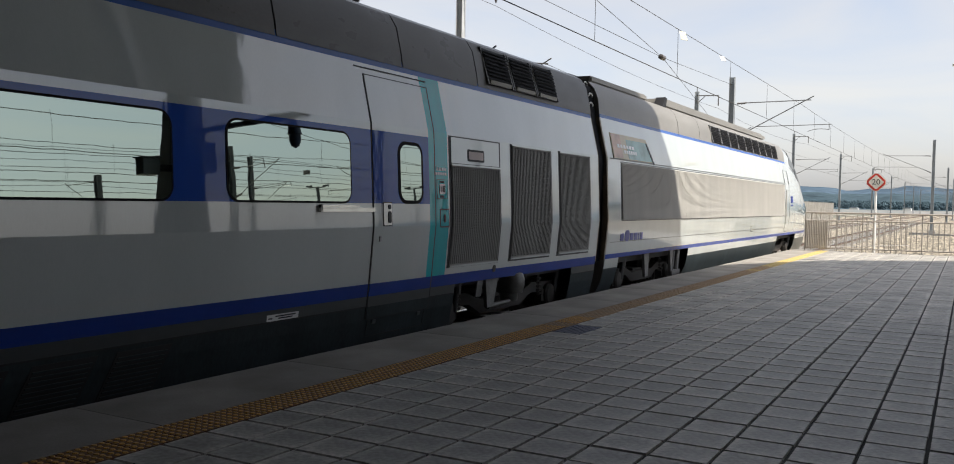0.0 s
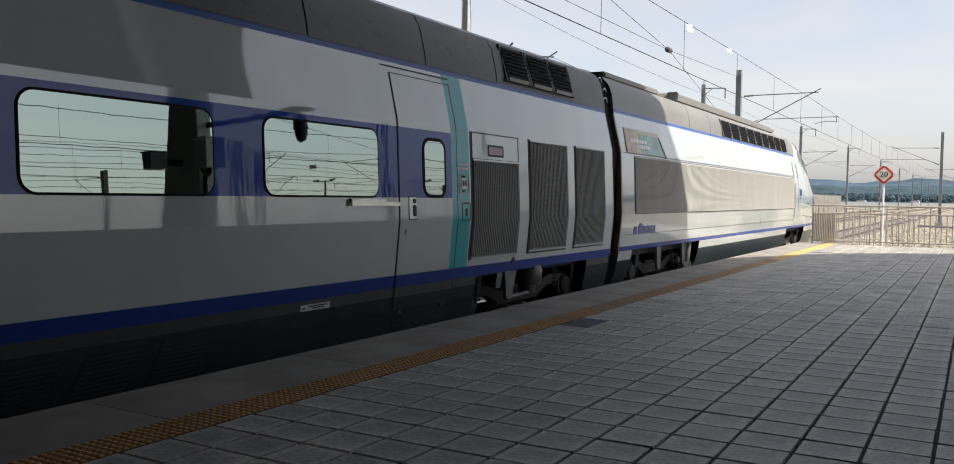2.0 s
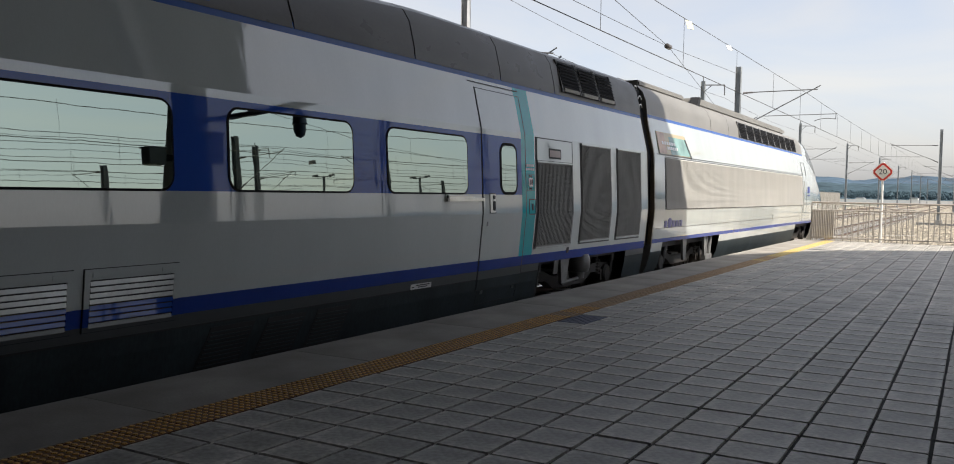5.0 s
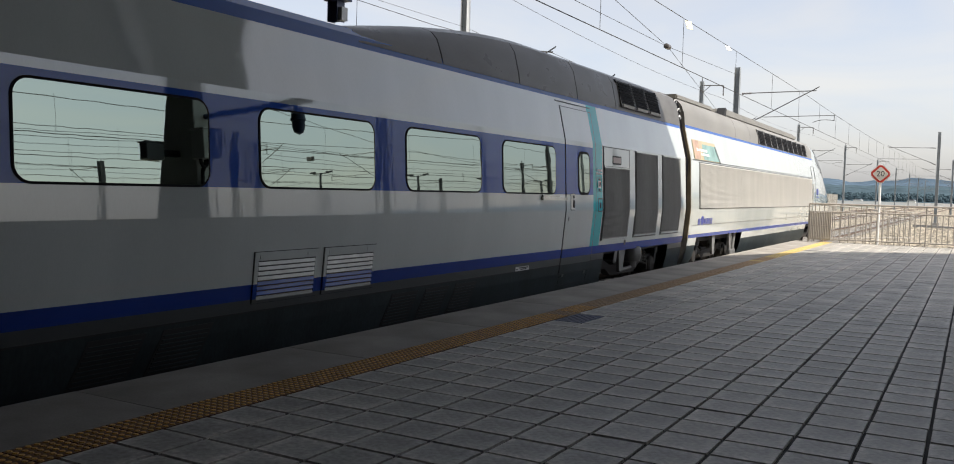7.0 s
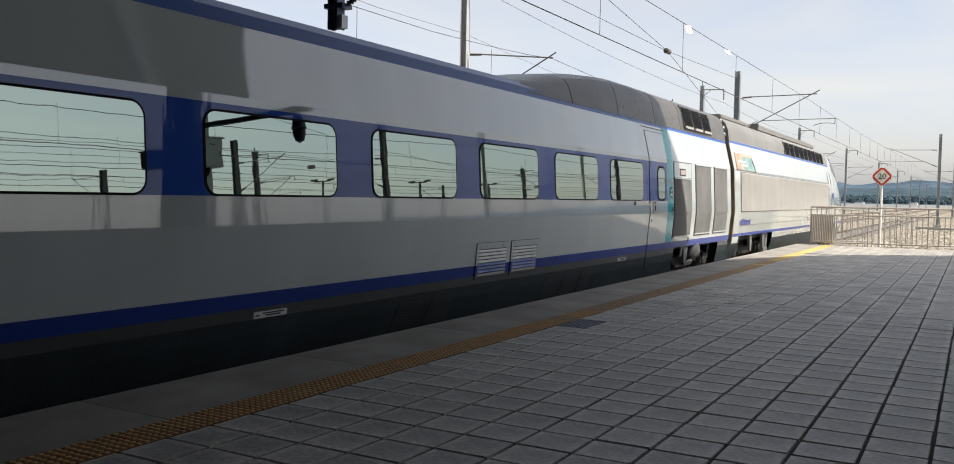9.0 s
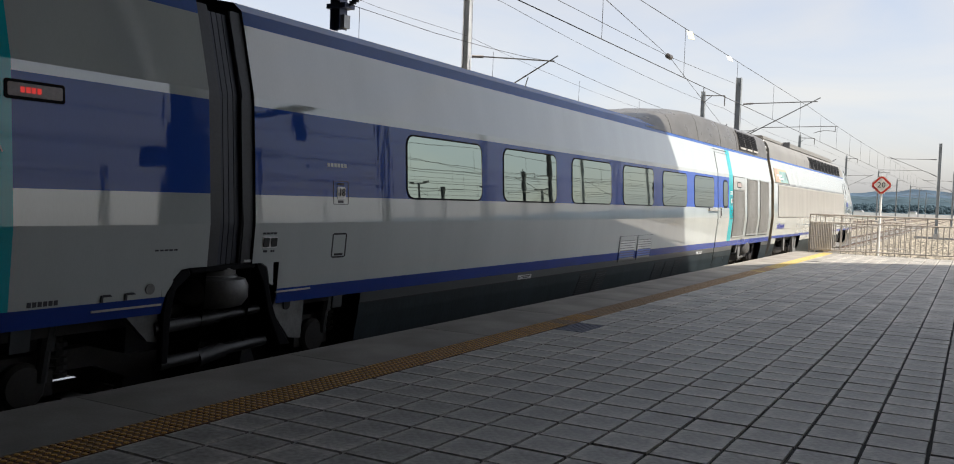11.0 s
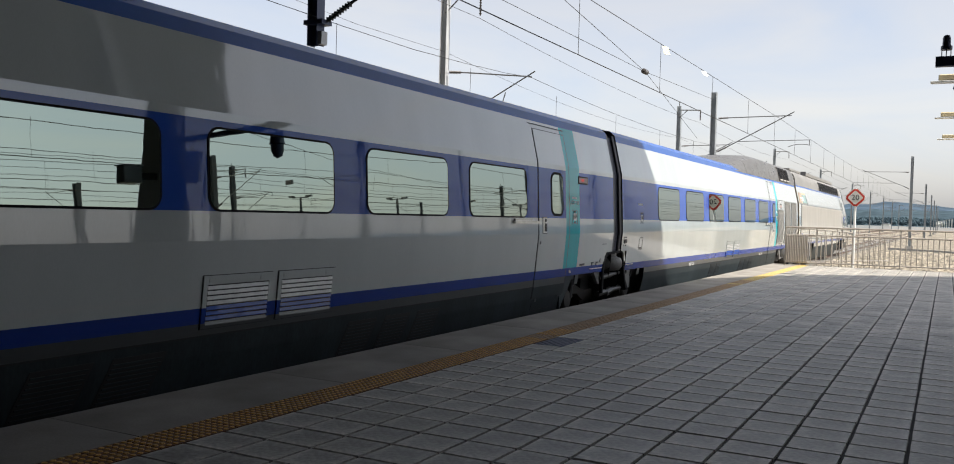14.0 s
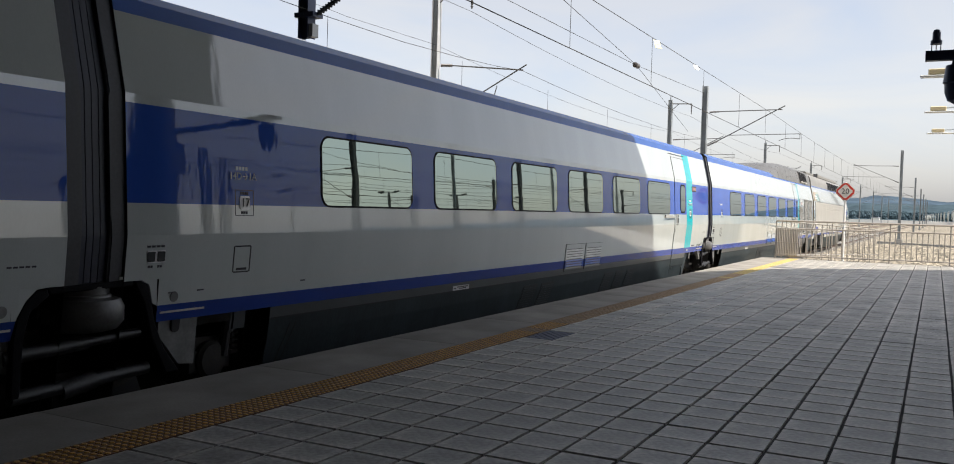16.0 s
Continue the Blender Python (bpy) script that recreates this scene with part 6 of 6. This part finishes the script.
# ---------------------------------------------------------------- platform surface, piece by piece
M_DRAIN = mat("drain_steel", (0.05, 0.055, 0.095), rough=0.6, metal=0.2, grain=0.25, stain=0.4, stain_scale=14)
dr = thing("drain_cover", (-3.495, 8.8, 0), "dark steel drain cover set in the paving", "drain cover")
DY0, DY1 = TY0 + TY * 12, TY0 + TY * 14
part("cover_plate", bbox(-3.655, -3.338, DY0 + 0.006, DY1 - 0.006, -0.03, -0.002, 0.004), M_DRAIN, dr)
for i in range(6):
    for j in range(11):
        if (i + j) % 2 == 0:
            x, y = -3.63 + i * 0.05, DY0 + 0.03 + j * 0.055
            part("tread", bbox(x, x + 0.035, y, y + 0.035, -0.002, 0.001, 0.001), M_DRAIN, dr)


def tile_verts(w, d):
    b = 0.004
    return [(-w, -d, -0.02), (w, -d, -0.02), (w, d, -0.02), (-w, d, -0.02), (-w + b, -d + b, 0), (w - b, -d + b, 0), (w - b, d - b, 0), (-w + b, d - b, 0)]


TILE_F = [(4, 5, 6, 7), (0, 1, 5, 4), (1, 2, 6, 5), (2, 3, 7, 6), (3, 0, 4, 7)]
HW, HD = TX / 2 - 0.0075, TY / 2 - 0.0092
tile_me = bpy.data.meshes.new("tile")
tile_me.from_pydata(tile_verts(HW, HD), [], TILE_F)
tile_me.materials.append(M_TILE)
verts, faces = [], []
for i in range(11, -21, -1):
    x = -TX * (i - 0.5)
    for j in range(-60, 77):
        y = TY0 + TY * (j + 0.5)
        if y > PY1 - 0.1 or (i == 11 and j in (12, 13)):
            continue
        dz, ax, ay = rng.gauss(0, 0.0009), rng.gauss(0, 0.002), rng.gauss(0, 0.002)
        ox, oy, az = rng.gauss(0, 0.0014), rng.gauss(0, 0.0014), rng.gauss(0, 0.003)
        if -2 <= i <= 11 and -3 <= j <= 17:
            t = new("tile", tile_me)
            t.matrix_basis = Matrix.LocRotScale((x + ox, y + oy, dz), Euler((ax, ay, az)), None)
            t.parent = platform
        else:
            k = len(verts)
            verts += [(vx + x + ox - vy * az, vy + y + oy + vx * az, vz + dz + vy * ax - vx * ay) for vx, vy, vz in tile_verts(HW, HD)]
            faces += [tuple(k + q for q in f) for f in TILE_F]
me = bpy.data.meshes.new("tiles")
me.from_pydata(verts, [], faces)
me.materials.append(M_TILE)
far = tagged(new("tiles", me), kind="stuff")
far.parent = platform

# tactile strip: plates with rows of flat-topped studs
bm = bmesh.new()
box(bm, -0.148, 0.148, -0.148, 0.148, -0.02, 0.0)
for a in range(6):
    for b in range(6):
        turned(bm, (-0.125 + 0.05 * a, -0.125 + 0.05 * b, 0), (0, 0, 1), [(-0.001, 0.0185), (0.0045, 0.0135)], 8, 1)
tact_me = bpy.data.meshes.new("tactile_plate")
bm.to_mesh(tact_me)
bm.free()
tact_me.materials.append(M_TACTBASE)
tact_me.materials.append(M_TACTILE)
worn_me, yellow_me = tact_me.copy(), tact_me.copy()
worn_me.materials[0] = worn_me.materials[1] = M_TACTWORN
yellow_me.materials[0] = yellow_me.materials[1] = M_TACTYELLOW
# plates beyond about 20.5 m take the brighter yellow
for k in range(240):
    y = PY1 - 0.16 - 0.3 * k
    worn = y + rng.gauss(0, 0.8)
    t = new("tactile_plate", yellow_me if worn > 20.5 else worn_me if worn > 10.0 else tact_me)
    t.location = ((X_STRIP0 + X_STRIP1) / 2, y, 0.0)
    t.parent = platform
# coping slabs along the edge
cop = bbox(-0.405, 0.405, -0.998, 0.998, -0.2, 0.0, 0.004)
cop_me = bpy.data.meshes.new("coping_slab")
cop.to_mesh(cop_me)
cop.free()
cop_me.materials.append(M_COPING)
for k in range(37):
    t = new("coping_slab", cop_me)
    t.matrix_basis = pose(XE + 0.41, PY1 - 1.0 - 2.0 * k, rng.gauss(0, 0.001), rng.gauss(0, 0.03), rng.gauss(0, 0.05), 0)
    t.parent = platform
bm = bmesh.new()
box(bm, XE + 0.06, XE + 0.12, PY0, PY1, -0.72, -0.2)
part("edge_wall", bm, M_CONCRETE, platform)


# ---------------------------------------------------------------- what moves
def motions():
    ts = [r[0] for r in PATH]
    gone = [r[4] for r in PATH]
    for c in CARS:
        x, y, z = c.location
        walk(c, [(t, pose(x, y + s, z)) for t, s in zip(ts, gone)])
    # slopes for a smooth run between the rows, for the wheels' turn
    v = np.gradient(np.array(gone), np.array(ts))
    rows = []
    for k in range(161):
        t = k * 0.1
        i = min(int(t / 0.5 + 1e-9), len(ts) - 2)
        u = (t - ts[i]) / 0.5
        h = (2 * u ** 3 - 3 * u * u + 1) * gone[i] + (u ** 3 - 2 * u * u + u) * 0.5 * v[i] + (3 * u * u - 2 * u ** 3) * gone[i + 1] + (u ** 3 - u * u) * 0.5 * v[i + 1]
        rows.append((t, h))
    for w in WHEELS:
        p = w.location.copy()
        walk(w, [(t, pose(p.x, p.y, p.z, -math.degrees(h / 0.46))) for t, h in rows])


motions()
